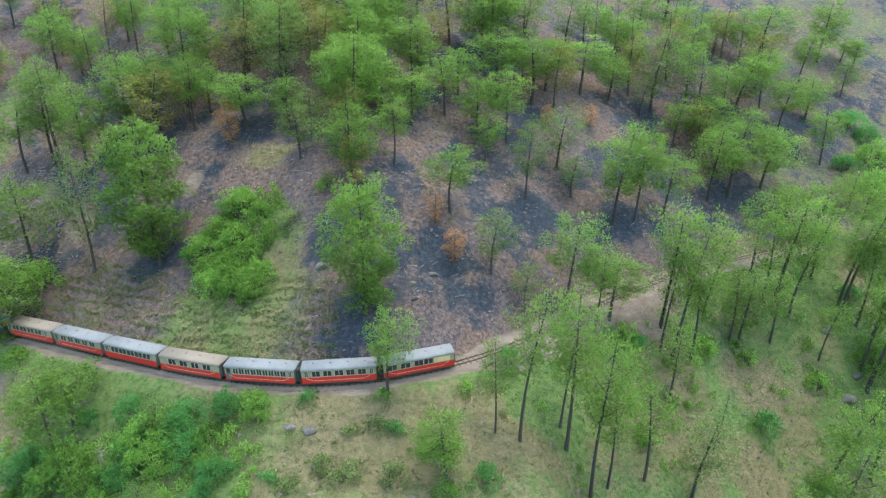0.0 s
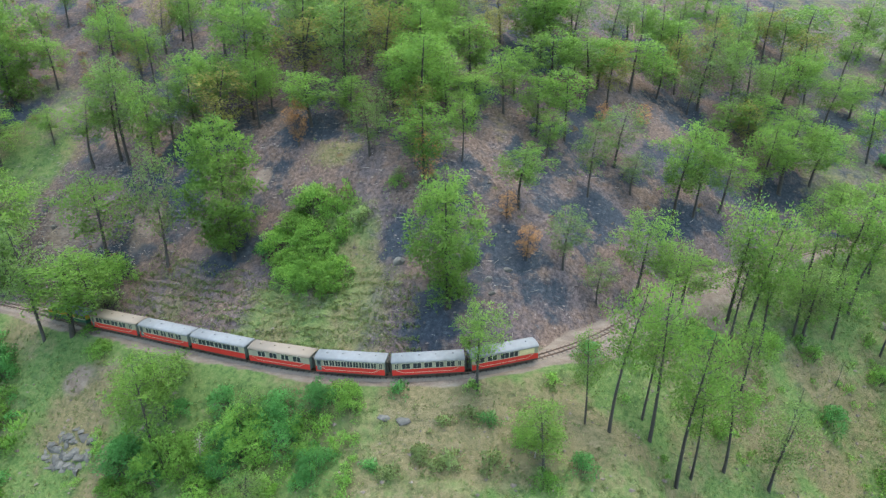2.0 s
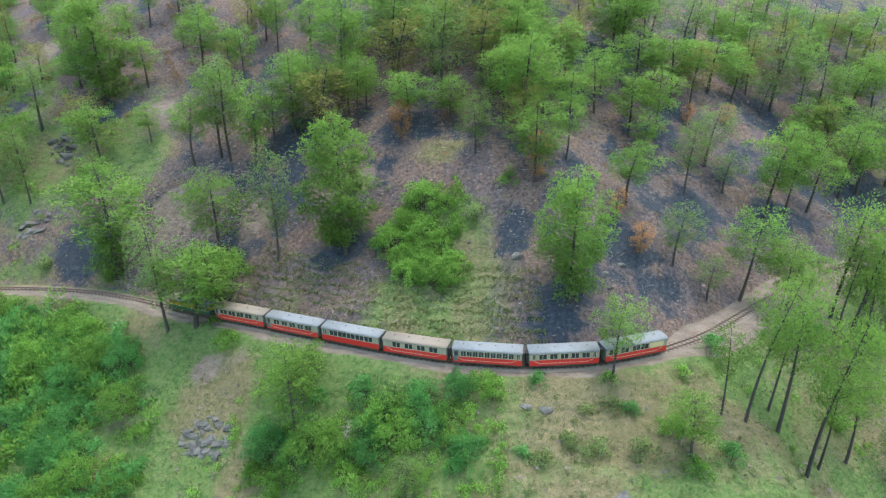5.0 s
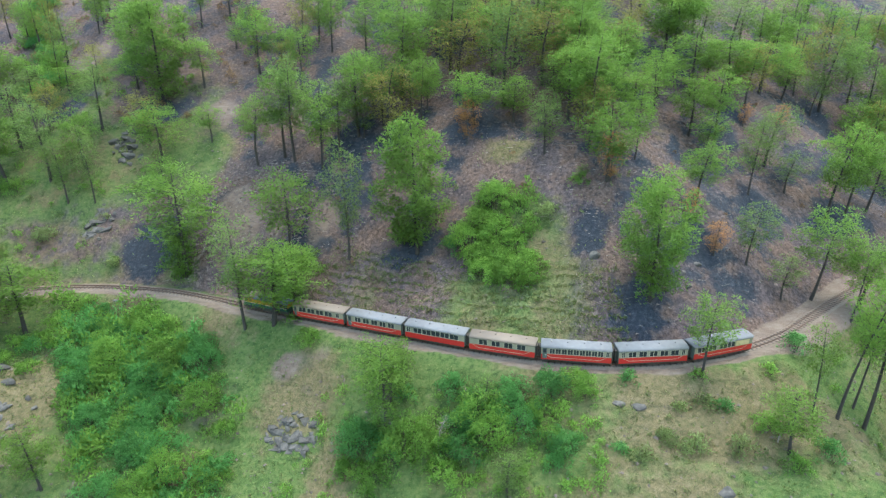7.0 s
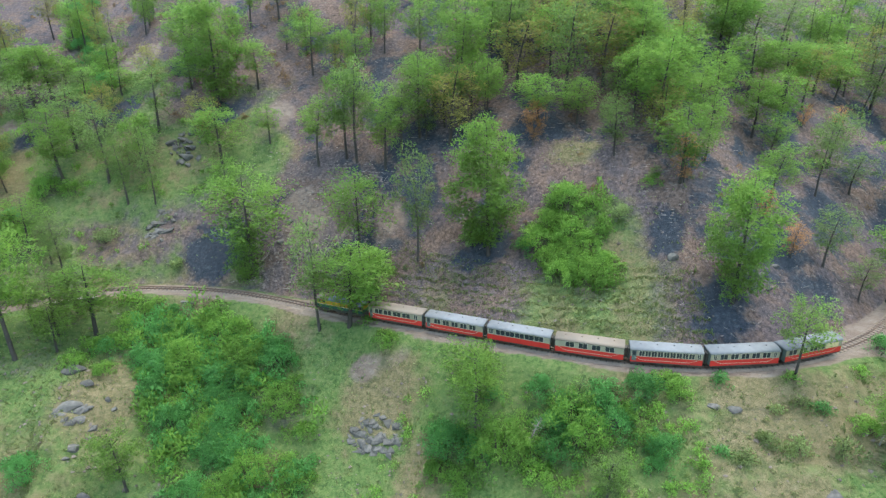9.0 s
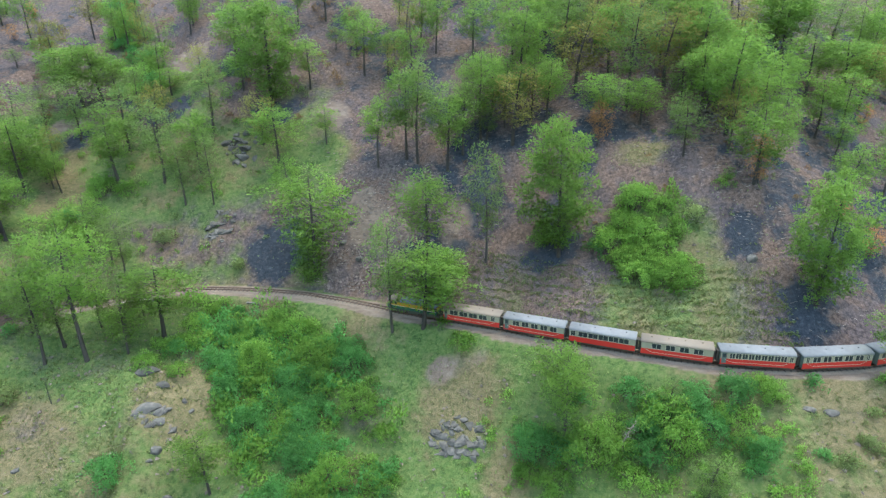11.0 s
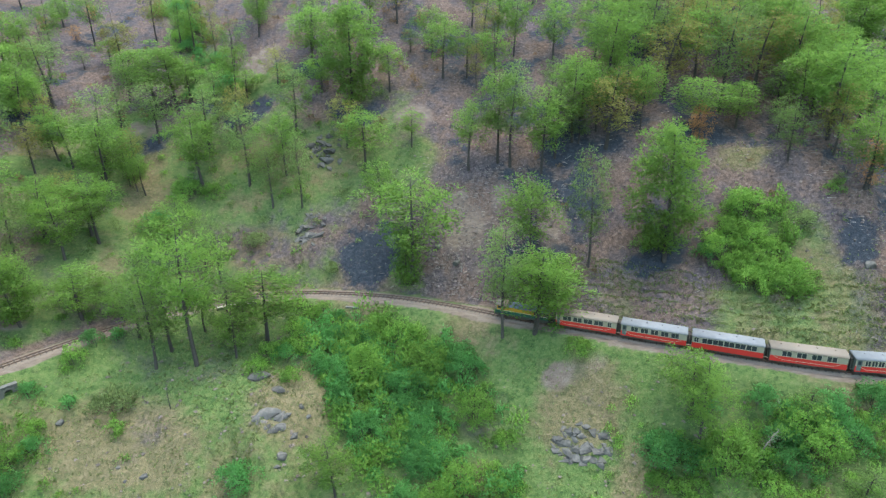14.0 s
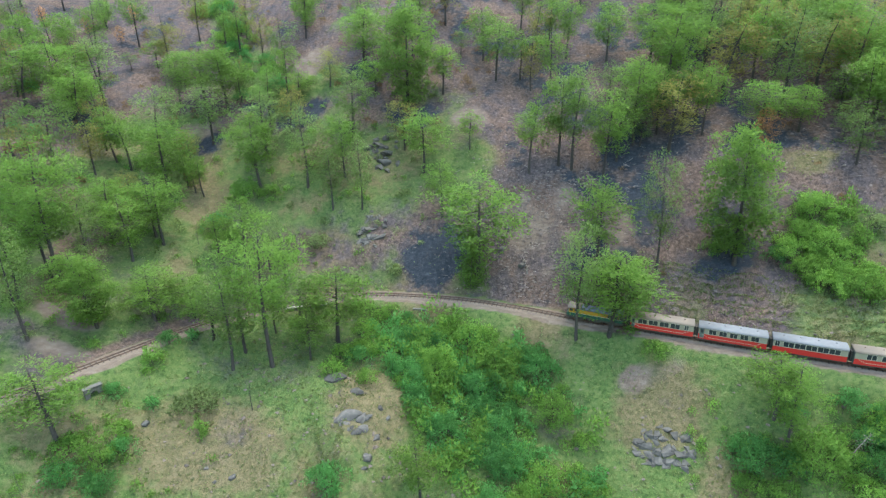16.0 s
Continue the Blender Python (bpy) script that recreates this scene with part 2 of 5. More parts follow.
def ground_material():
    """Hillside ground: the cover (grass, burnt ground with painted tree shade, bare earth) lies in the mesh, each
    broken up by noise.
    """
    m = bpy.data.materials.new("hillside ground")
    m.use_nodes = True
    n, ln = m.node_tree.nodes, m.node_tree.links
    bsdf = n["Principled BSDF"]
    bsdf.inputs["Roughness"].default_value = 0.95
    bsdf.inputs["Specular IOR Level"].default_value = 0.1
    at = n.new("ShaderNodeAttribute")
    at.attribute_name = "cover"
    sep = n.new("ShaderNodeSeparateColor")
    ln.new(at.outputs["Color"], sep.inputs[0])
    co = n.new("ShaderNodeTexCoord")

    def noise_at(scale, detail=6, rough=0.6, stretch=None):
        t = n.new("ShaderNodeTexNoise")
        t.inputs["Scale"].default_value, t.inputs["Detail"].default_value, t.inputs["Roughness"].default_value = scale, detail, rough
        if stretch:
            mp = n.new("ShaderNodeMapping")
            mp.inputs["Scale"].default_value = stretch
            ln.new(co.outputs["Object"], mp.inputs[0])
            ln.new(mp.outputs[0], t.inputs["Vector"])
        else:
            ln.new(co.outputs["Object"], t.inputs["Vector"])
        return t.outputs["Fac"]

    def ramp(fac, *stops):
        r = n.new("ShaderNodeValToRGB")
        el = r.color_ramp.elements
        el[0].position, el[0].color = stops[0][0], (*stops[0][1], 1)
        el[1].position, el[1].color = stops[-1][0], (*stops[-1][1], 1)
        for p, c in stops[1:-1]:
            e = el.new(p)
            e.color = (*c, 1)
        ln.new(fac, r.inputs[0])
        return r.outputs[0]

    def mixed(fac, a, b):
        x = n.new("ShaderNodeMix")
        x.data_type = "RGBA"
        ln.new(fac, x.inputs[0]), ln.new(a, x.inputs[6]), ln.new(b, x.inputs[7])
        return x.outputs[2]

    def edge(mask, wobble, lo=0.3, hi=0.7, k=0.7):
        ad = n.new("ShaderNodeMath")
        ad.operation = "MULTIPLY_ADD"
        ln.new(wobble, ad.inputs[0])
        ad.inputs[1].default_value = k
        ln.new(mask, ad.inputs[2])
        r = n.new("ShaderNodeMapRange")
        r.interpolation_type = "SMOOTHSTEP"
        r.inputs[1].default_value, r.inputs[2].default_value = lo + k / 2, hi + k / 2
        ln.new(ad.outputs[0], r.inputs[0])
        return r.outputs[0]

    fine, mid, wide, streak = noise_at(1.7, 10, 0.78), noise_at(0.55, 6), noise_at(0.12, 4), noise_at(0.9, 7, 0.7, (0.45, 1.0, 1.6))
    rag = noise_at(0.35, 9, 0.7)
    litter = ramp(fine, (0.34, (0.026, 0.025, 0.03)), (0.46, (0.07, 0.057, 0.062)), (0.56, (0.114, 0.09, 0.094)), (0.68, (0.20, 0.162, 0.158)))
    rust = ramp(fine, (0.36, (0.037, 0.029, 0.028)), (0.5, (0.12, 0.082, 0.069)), (0.65, (0.205, 0.152, 0.126)))
    litter = mixed(edge(wide, mid, 0.36, 0.6, 0.6), litter, rust)
    blend = n.new("ShaderNodeMix")
    blend.inputs[0].default_value = 0.35
    ln.new(fine, blend.inputs[2]), ln.new(streak, blend.inputs[3])
    green = ramp(blend.outputs[0], (0.39, (0.032, 0.058, 0.02)), (0.47, (0.072, 0.115, 0.035)), (0.54, (0.112, 0.150, 0.052)), (0.62, (0.138, 0.155, 0.068)))
    straw = ramp(blend.outputs[0], (0.38, (0.058, 0.062, 0.032)), (0.46, (0.108, 0.098, 0.05)), (0.53, (0.152, 0.126, 0.072)), (0.63, (0.20, 0.16, 0.102)))
    grass = mixed(edge(at.outputs["Alpha"], mid, 0.3, 0.75, 0.9), green, straw)
    # bluish dark of burnt ground, also the painted shade under the pines
    ash_shade = ramp(fine, (0.36, (0.017, 0.022, 0.03)), (0.54, (0.04, 0.046, 0.06)), (0.70, (0.095, 0.098, 0.112)))
    earth = ramp(streak, (0.3, (0.122, 0.09, 0.074)), (0.5, (0.175, 0.135, 0.113)), (0.72, (0.24, 0.196, 0.17)))
    col = mixed(edge(sep.outputs[0], mid), litter, grass)
    col = mixed(edge(sep.outputs[1], rag, 0.3, 0.6, 1.5), col, ash_shade)
    col = mixed(edge(sep.outputs[2], mid, 0.35, 0.65, 0.35), col, earth)
    ln.new(col, bsdf.inputs["Base Color"])
    b = n.new("ShaderNodeBump")
    b.inputs["Strength"].default_value, b.inputs["Distance"].default_value = 1.0, 0.25
    ln.new(fine, b.inputs["Height"])
    ln.new(b.outputs[0], bsdf.inputs["Normal"])
    return m


GROUND = ground_material()

# ---- building helpers ----
def mesh_of(name, verts, faces, mats, index=None, smooth=False):
    me = bpy.data.meshes.new(name)
    me.from_pydata([tuple(v) for v in verts], [], [tuple(f) for f in faces])
    for mt in mats:
        me.materials.append(mt)
    if index is not None:
        me.polygons.foreach_set("material_index", index)
    if smooth:
        me.polygons.foreach_set("use_smooth", [True] * len(me.polygons))
    me.update()
    return me


def part(name, bm, mat, parent=None, label="", smooth=False):
    """Links a bmesh as one mesh object under a thing or a part."""
    me = bpy.data.meshes.new(name)
    bmesh.ops.recalc_face_normals(bm, faces=bm.faces)
    bm.to_mesh(me)
    bm.free()
    me.materials.append(mat)
    if smooth:
        me.polygons.foreach_set("use_smooth", [True] * len(me.polygons))
    ob = new(name, me)
    ob.parent = parent
    return tagged(ob, label)


def box(bm, x0, x1, y0, y1, z0, z1, bevel=0.0):
    g = bmesh.ops.create_cube(bm, size=1, matrix=Matrix.Translation(((x0 + x1) / 2, (y0 + y1) / 2, (z0 + z1) / 2)) @ Matrix.Diagonal((x1 - x0, y1 - y0, z1 - z0, 1)))
    if bevel:
        edges = list({e for v in g["verts"] for e in v.link_edges})
        bmesh.ops.bevel(bm, geom=edges, offset=bevel, segments=2, affect="EDGES", profile=0.6)
    return bm


def boxed(*sizes, bevel=0.0):
    return box(bmesh.new(), *sizes, bevel=bevel)


# ---- ground: one sheet to the horizon ----
def steps(lo, hi, step, far):
    core = list(np.arange(lo, hi + step / 2, step))
    out, k = [], step
    x = hi
    while x < far:
        k *= 1.22
        x += k
        out.append(x)
    pre, k, x = [], step, lo
    while x > -far:
        k *= 1.22
        x -= k
        pre.append(x)
    return np.array(pre[::-1] + core + out)


def blot(x, y, cx, cy, rx, ry, turn=0.0):
    c, s = math.cos(radians(turn)), math.sin(radians(turn))
    u, v = ((x - cx) * c + (y - cy) * s) / rx, ((y - cy) * c - (x - cx) * s) / ry
    return np.exp(-(u * u + v * v) ** 1.5)


gx, gy = steps(-172, 100, 0.75, 2600), steps(38, 150, 0.75, 2600)
X, Y = np.meshgrid(gx, gy)
Z = height(X, Y)
D, S = beside(X, Y)
D, S = D.reshape(X.shape), S.reshape(X.shape)


# Dark patches by the pines: burnt ground with the crowns' shade painted in.
BURNT_SHADE = [(-12.5, 70.5, 5.6, 6.5), (-12.5, 69, 5, 5), (-45, 86.5, 6, 4), (-66, 89, 6, 4), (-36, 104, 7, 5), (8, 135, 9, 8), (61, 118, 7, 7), (42, 131, 7, 5), (0, 80.5, 4, 4), (-17.5, 81, 4, 3),
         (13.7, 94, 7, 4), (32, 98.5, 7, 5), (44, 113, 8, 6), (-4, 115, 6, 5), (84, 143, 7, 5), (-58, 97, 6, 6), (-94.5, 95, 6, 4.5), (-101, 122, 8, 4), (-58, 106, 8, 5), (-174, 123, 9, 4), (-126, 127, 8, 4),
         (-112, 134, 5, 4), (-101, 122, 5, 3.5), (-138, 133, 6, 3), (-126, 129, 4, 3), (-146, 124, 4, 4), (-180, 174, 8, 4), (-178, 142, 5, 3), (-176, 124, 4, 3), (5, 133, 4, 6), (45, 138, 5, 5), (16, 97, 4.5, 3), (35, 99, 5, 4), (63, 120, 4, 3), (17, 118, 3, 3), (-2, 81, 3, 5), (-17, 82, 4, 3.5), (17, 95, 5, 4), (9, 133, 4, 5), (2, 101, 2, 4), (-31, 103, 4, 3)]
DRY = [(-0.5, 112, 4, 10), (-4, 54, 9, 8), (-13, 57, 8, 4), (20, 50, 8, 6), (44, 66, 8, 5), (-173, 117, 5, 8), (-29, 97, 6, 4), (-9, 52.5, 13, 6.5), (0, 103, 4, 6), (-116, 97, 7, 5), (-170, 116, 9, 6), (-82, 152, 8, 7), (-124, 58, 14, 8), (-103, 66, 7, 9), (-61, 65, 8, 6), (49, 77, 8, 5)]
BARE = [(-128, 142, 10, 5), (-205, 175, 6, 4), (-150, 128, 6, 4), (-88, 118, 5, 4), (-77, 96, 6.5, 7), (-71, 97, 5, 7), (-61, 92, 3, 7), (-75, 88.5, 2.5, 1.6), (31, 81, 5, 2), (-42, 96, 3, 2.5), (-150, 73, 6, 3), (-149, 66, 5, 2.5), (-60.5, 68.5, 5, 2.2), (34, 84, 6, 2)]


def cover_of(x, y, d, s):
    up = np.clip((d - 1) / 3, 0, 1)
    n1, n2 = value_noise(x, y, 11, 21), value_noise(x, y, 5, 22)
    slope_grass = np.clip((17 - d + 3 * n1) / 5, 0, 1) * np.clip(1.4 - np.abs(s + 38) / 24, 0, 1)
    slope_grass = np.maximum(slope_grass, blot(x, y, -27, 80, 12, 11))
    spur = np.clip((-82 - x + 5 * n1) / 5, 0, 1) * np.clip((52 - d) / 18, 0, 1)
    left = np.clip((-112 - x + 6 * n1) / 8, 0, 1) * np.clip((78 - d + 14 * n1) / 22, 0.25, 1)
    far_right = np.clip((x - 52 + 6 * n1 - 0.35 * (y - 100)) / 8, 0, 1)
    grass = np.maximum.reduce([1 - up, up * slope_grass * 0.66, up * spur * 0.76, up * left * 0.78, up * far_right * 0.75, up * blot(x, y, -30, 84, 9, 8), up * blot(x, y, -29, 97, 6, 4), up * 0.8 * blot(x, y, 0, 108, 4, 14), up * 0.95 * np.exp(-((x + 153.5 + 0.62 * (y - 165)) / 6.5) ** 2) * np.clip((y - 132) / 10, 0, 1)])
    grass = np.clip(grass + 0.3 * n1 + 0.2 * n2 - 0.12, 0, 1)
    ash_shade = up * np.clip(0.26 + 0.45 * n2 + 0.3 * n1, 0, 0.5) * (1 - slope_grass) * (1 - spur) * (1 - left)
    # placed blots: burnt ground and tree shade together in the cover colour
    for cx, cy, rx, ry in BURNT_SHADE:
        ash_shade = np.maximum(ash_shade, 0.72 * blot(x + 2.2 * n2, y + 2.2 * n1, cx, cy, rx, ry))
    grass = grass * (1 - ash_shade)
    earth = np.clip((2.4 + 1.5 * np.clip((s - 2) / 6, 0, 1) * np.clip((45 - s) / 10, 0, 1) - np.abs(d + 0.2) + 0.5 * n2) / 1.0, 0, 1)
    for cx, cy, rx, ry in BARE:
        earth = np.maximum(earth, 0.85 * blot(x + 1.6 * n2, y + 1.6 * n1, cx, cy, rx, ry) * (0.8 + 0.5 * n2))
    straw = np.clip(0.36 + 0.35 * n1 + 0.3 * n2 - 0.3 * np.clip((d - 35) / 20, 0, 1) - 0.06 * up * spur, 0, 1)
    for cx, cy, rx, ry in DRY:
        straw = np.maximum(straw, 0.9 * blot(x, y, cx, cy, rx, ry))
    straw = straw * (1 - 0.2 * slope_grass * up)
    return grass, ash_shade, earth, straw


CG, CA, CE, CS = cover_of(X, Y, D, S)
ny, nx = X.shape
idx = np.arange(nx * ny).reshape(ny, nx)
faces = np.stack([idx[:-1, :-1].ravel(), idx[:-1, 1:].ravel(), idx[1:, 1:].ravel(), idx[1:, :-1].ravel()], 1)
me = bpy.data.meshes.new("ground")
me.vertices.add(nx * ny)
me.vertices.foreach_set("co", np.stack([X.ravel(), Y.ravel(), Z.ravel()], 1).astype(np.float32).ravel())
me.loops.add(len(faces) * 4)
me.loops.foreach_set("vertex_index", faces.astype(np.int32).ravel())
me.polygons.add(len(faces))
me.polygons.foreach_set("loop_start", np.arange(0, len(faces) * 4, 4, dtype=np.int32))
me.polygons.foreach_set("use_smooth", np.ones(len(faces), bool))
me.materials.append(GROUND)
me.update(calc_edges=True)
cov = me.color_attributes.new("cover", "FLOAT_COLOR", "POINT")
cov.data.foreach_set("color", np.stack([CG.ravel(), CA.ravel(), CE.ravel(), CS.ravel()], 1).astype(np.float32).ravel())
tagged(new("ground", me), "steep hillside with burnt litter, grass and bare earth", "ground", kind="structure")

# ---- railway line ----
def on_line(arc):
    """Place on the centre line (rail top) and heading at that arc length."""
    x, y = np.interp(arc, ARC, LINE[:, 0]), np.interp(arc, ARC, LINE[:, 1])
    i = min(max(int(np.searchsorted(ARC, arc)) - 1, 0), len(WAY) - 1)
    return Vector((x, y, GRADE * x + 0.42)), math.atan2(WAY[i][1], WAY[i][0])


def arc_at(x):
    return float(np.interp(x, LINE[:, 0], ARC))


def sweep(name, profile, arcs, mat, label="", category="", parent=None):
    """A profile (offset, height) drawn along the line."""
    verts, fcs, k = [], [], len(profile)
    for i, a in enumerate(arcs):
        p, h = on_line(a)
        for o, z in profile:
            verts.append((p.x - math.sin(h) * o, p.y + math.cos(h) * o, p.z + z))
        if i:
            for j in range(k):
                fcs.append(((i - 1) * k + j, (i - 1) * k + (j + 1) % k, i * k + (j + 1) % k, i * k + j))
    ob = new(name, mesh_of(name, verts, fcs, [mat]))
    ob.parent = parent
    return tagged(ob, label, category)


arcs = np.arange(arc_at(-175), arc_at(75), 1.0)
line = tagged(new("railway_line"), "narrow gauge railway line on a dusty earth bench", "railway", kind="structure")
BALLAST = material("dusty ballast", (0.20, 0.15, 0.122), 0.95, 0, (0.11, 0.085, 0.072), 5, 0.6, 0.8)
sweep("ballast", [(-1.25, -0.5), (-0.75, -0.17), (0.75, -0.17), (1.25, -0.5)], arcs, BALLAST, "low dusty ballast bed", parent=line)
for side in (-0.39, 0.39):
    sweep("rail", [(side - .05, -.13), (side - .05, -.10), (side - .012, -.09), (side - .028, 0), (side + .028, 0), (side + .012, -.09), (side + .05, -.10), (side + .05, -.13)],
          arcs, RAIL_STEEL, "rusty steel rail", parent=line)
sleeper = boxed(-0.1, 0.1, -0.78, 0.78, -0.2, -0.125)
sleeper_me = bpy.data.meshes.new("sleeper")
sleeper.to_mesh(sleeper_me)
sleeper_me.materials.append(SLEEPER_WOOD)
for a in np.arange(arc_at(-153), arc_at(50), 0.78):
    p, h = on_line(a)
    ob = new("sleeper", sleeper_me)
    ob.matrix_world = Matrix.Translation(p) @ pose(0, 0, 0, 0, 0, math.degrees(h) + random.uniform(-2, 2))
    ob.parent = line

# ---- the train ----
def arch(length, width, z0, rise, over=0.0, n=10):
    """An arched roof."""
    bm = bmesh.new()
    rings = []
    for x in (-length / 2 - over, length / 2 + over):
        ring = []
        for i in range(n + 1):
            a = math.pi * i / n
            u = math.cos(a)
            ring.append(bm.verts.new((x, u * width / 2, z0 + rise * math.sin(a) ** 0.7)))
        low = [bm.verts.new((x, -width / 2, z0 - 0.06)), bm.verts.new((x, width / 2, z0 - 0.06))]
        rings.append(ring + low)
    k = len(rings[0])
    for i in range(k):
        bm.faces.new((rings[0][i], rings[0][(i + 1) % k], rings[1][(i + 1) % k], rings[1][i]))
    bm.faces.new(rings[0]), bm.faces.new(rings[1][::-1])
    return bm


def wheel_mesh(r=0.36):
    bm = bmesh.new()
    bmesh.ops.create_cone(bm, cap_ends=True, segments=18, radius1=r, radius2=r * 0.96, depth=0.1, matrix=pose(0, 0, 0, 90))
    bmesh.ops.create_cone(bm, cap_ends=True, segments=18, radius1=r * 1.1, radius2=r * 1.1, depth=0.03, matrix=pose(0, 0.06, 0, 90))
    return bm


def panel(x0, x1, z0, z1, y0, y1, holes):
    """A sheet of that thickness with openings, in one piece."""
    xs = sorted({x0, x1, *(round(v, 4) for h in holes for v in h[:2])})
    zs = sorted({z0, z1, *(v for h in holes for v in h[2:])})
    bm = bmesh.new()
    grid = {(i, k, s): bm.verts.new((x, y, z)) for i, x in enumerate(xs) for k, z in enumerate(zs) for s, y in ((0, y0), (1, y1))}
    full = {(i, k) for i in range(len(xs) - 1) for k in range(len(zs) - 1)
            if not any(a < (xs[i] + xs[i + 1]) / 2 < b and lo < (zs[k] + zs[k + 1]) / 2 < hi for a, b, lo, hi in holes)}
    for i, k in full:
        for s in (0, 1):
            bm.faces.new([grid[i, k, s], grid[i + 1, k, s], grid[i + 1, k + 1, s], grid[i, k + 1, s]])
        for (di, dk), (p, q) in (((-1, 0), ((i, k), (i, k + 1))), ((1, 0), ((i + 1, k), (i + 1, k + 1))), ((0, -1), ((i, k), (i + 1, k))), ((0, 1), ((i, k + 1), (i + 1, k + 1)))):
            if (i + di, k + dk) not in full:
                bm.faces.new([grid[*p, 0], grid[*q, 0], grid[*q, 1], grid[*p, 1]])
    bmesh.ops.delete(bm, geom=[v for v in bm.verts if not v.link_faces], context="VERTS")
    return bm


def bogies(root, reach):
    for x in (-reach, reach):
        bg = boxed(x - 0.95, x + 0.95, -0.82, -0.7, 0.28, 0.5, bevel=0.03)
        box(bg, x - 0.95, x + 0.95, 0.7, 0.82, 0.28, 0.5, bevel=0.03)
        box(bg, x - 0.15, x + 0.15, -0.82, 0.82, 0.3, 0.6)
        b = part("bogie", bg, UNDERFRAME, root)
        for dx in (-0.62, 0.62):
            for y in (-0.42, 0.42):
                bm = wheel_mesh()
                bmesh.ops.transform(bm, matrix=pose(x + dx, y, 0.36, 0, 0, 0 if y < 0 else 180), verts=bm.verts)
                part("wheel", bm, RAIL_STEEL, b)


EAVE, SILL, TOP, FLOOR, WAIST = 2.34, 1.46, 2.2, 0.58, 1.38


def coach(windows, doors, roof, lining, label, length=8.95, half=1.08, blank=None):
    """A bogie coach: windows and doors are (from, to) along its side."""
    root = tagged(new("railway_coach"), label, "railway coach", "coaches of the train")
    L = length / 2
    windows, doors = ([(a * 0.94, b * 0.94) for a, b in w] for w in (windows, doors))
    openings = sorted([(a, b, SILL, TOP) for a, b in windows] + [(a, b, FLOOR + 0.12, TOP + 0.06) for a, b in doors])
    for sgn in (-1, 1):
        y0, y1 = (-half, -half + 0.07) if sgn < 0 else (half - 0.07, half)
        cream = panel(-L, L, WAIST, EAVE, y0, y1, [(a, b, max(lo, WAIST), hi) for a, b, lo, hi in openings])
        red = panel(-L, L, FLOOR, WAIST, y0, y1, [(a, b, lo, WAIST) for a, b, lo, hi in openings if lo < WAIST])
        part("upper_side", cream, CREAM_PAINT, root, "cream painted upper side")
        part("lower_side", red, RED_PAINT, root, "red painted lower side")
        for a, b in windows:
            n = max(2, round((b - a) / 0.55))
            out = y0 - 0.015 if sgn < 0 else y1 + 0.015
            fr = bmesh.new()
            for u, v, lo, hi in ((a - 0.04, b + 0.04, SILL - 0.04, SILL), (a - 0.04, b + 0.04, TOP, TOP + 0.04), (a - 0.04, a, SILL, TOP), (b, b + 0.04, SILL, TOP)):
                box(fr, u, v, min(out, out - sgn * 0.06), max(out, out - sgn * 0.06), lo, hi)
            for i in range(1, n):
                m = a + (b - a) * i / n
                box(fr, m - 0.02, m + 0.02, min(out, out - sgn * 0.05), max(out, out - sgn * 0.05), SILL, TOP)
            w = part("window", fr, WHITE_LINE, root)
            yy = (y0 + y1) / 2
            part("pane", boxed(a, b, yy - 0.008, yy + 0.008, SILL, TOP), WINDOW, w, "dark tinted glass")
        for a, b in doors:
            yy = (y0 + y1) / 2 - sgn * 0.03
            d = part("door", boxed(a + 0.02, b - 0.02, yy - 0.02, yy + 0.02, FLOOR + 0.12, TOP + 0.04, bevel=0.01), DARK_END, root, "dark recessed coach door")
            part("door_window", boxed(a + 0.12, b - 0.12, yy + sgn * 0.025 - 0.006, yy + sgn * 0.025 + 0.006, 1.55, 2.08), WINDOW, d)
            part("step", boxed(a, b, min(y0, y0 + sgn * 0.2) if sgn < 0 else y1, y0 if sgn < 0 else y1 + 0.2, 0.42, 0.47), UNDERFRAME, root)
        yo = y0 - 0.012 if sgn < 0 else y1 + 0.012
        if lining:
            ln = bmesh.new()
            box(ln, -L + 1.4, L - 1.5, min(yo, yo - sgn * 0.012), max(yo, yo - sgn * 0.012), 0.88, 0.93)
            for x0, x1, z0, z1 in ((-L + 0.5, -L + 1.4, 1.32, 0.93), (L - 1.5, L - 0.7, 0.93, 1.32)):
                vs = [ln.verts.new(v) for v in ((x0, yo, z0), (x1, yo, z1), (x1, yo, z1 - 0.05), (x0, yo, z0 - 0.05))]
                ln.faces.new(vs)
                back = [ln.verts.new((v.co.x, yo - sgn * 0.011, v.co.z)) for v in vs]
                ln.faces.new(back[::-1])
                for i in range(4):
                    ln.faces.new((vs[i], vs[(i + 1) % 4], back[(i + 1) % 4], back[i]))
            part("lining", ln, WHITE_LINE, root, "pale painted lining")
        if blank:
            part("plain_panel", boxed(blank[0] * 0.94, blank[1] * 0.94, min(yo, yo - sgn * 0.012), max(yo, yo - sgn * 0.012), 1.44, 2.18), material("buff panel", (0.6, 0.48, 0.27), 0.5), root, "buff plain panel")
        part("gutter", boxed(-L, L, min(yo, yo - sgn * 0.03), max(yo, yo - sgn * 0.03), EAVE - 0.04, EAVE), WHITE_LINE, root)
    for x in (-L, L):
        e = part("end_wall", boxed(min(x, x - math.copysign(0.06, x)), max(x, x - math.copysign(0.06, x)), -half + 0.07, half - 0.07, FLOOR, EAVE), DARK_END, root, "dark end wall")
        o = math.copysign(0.03, x)
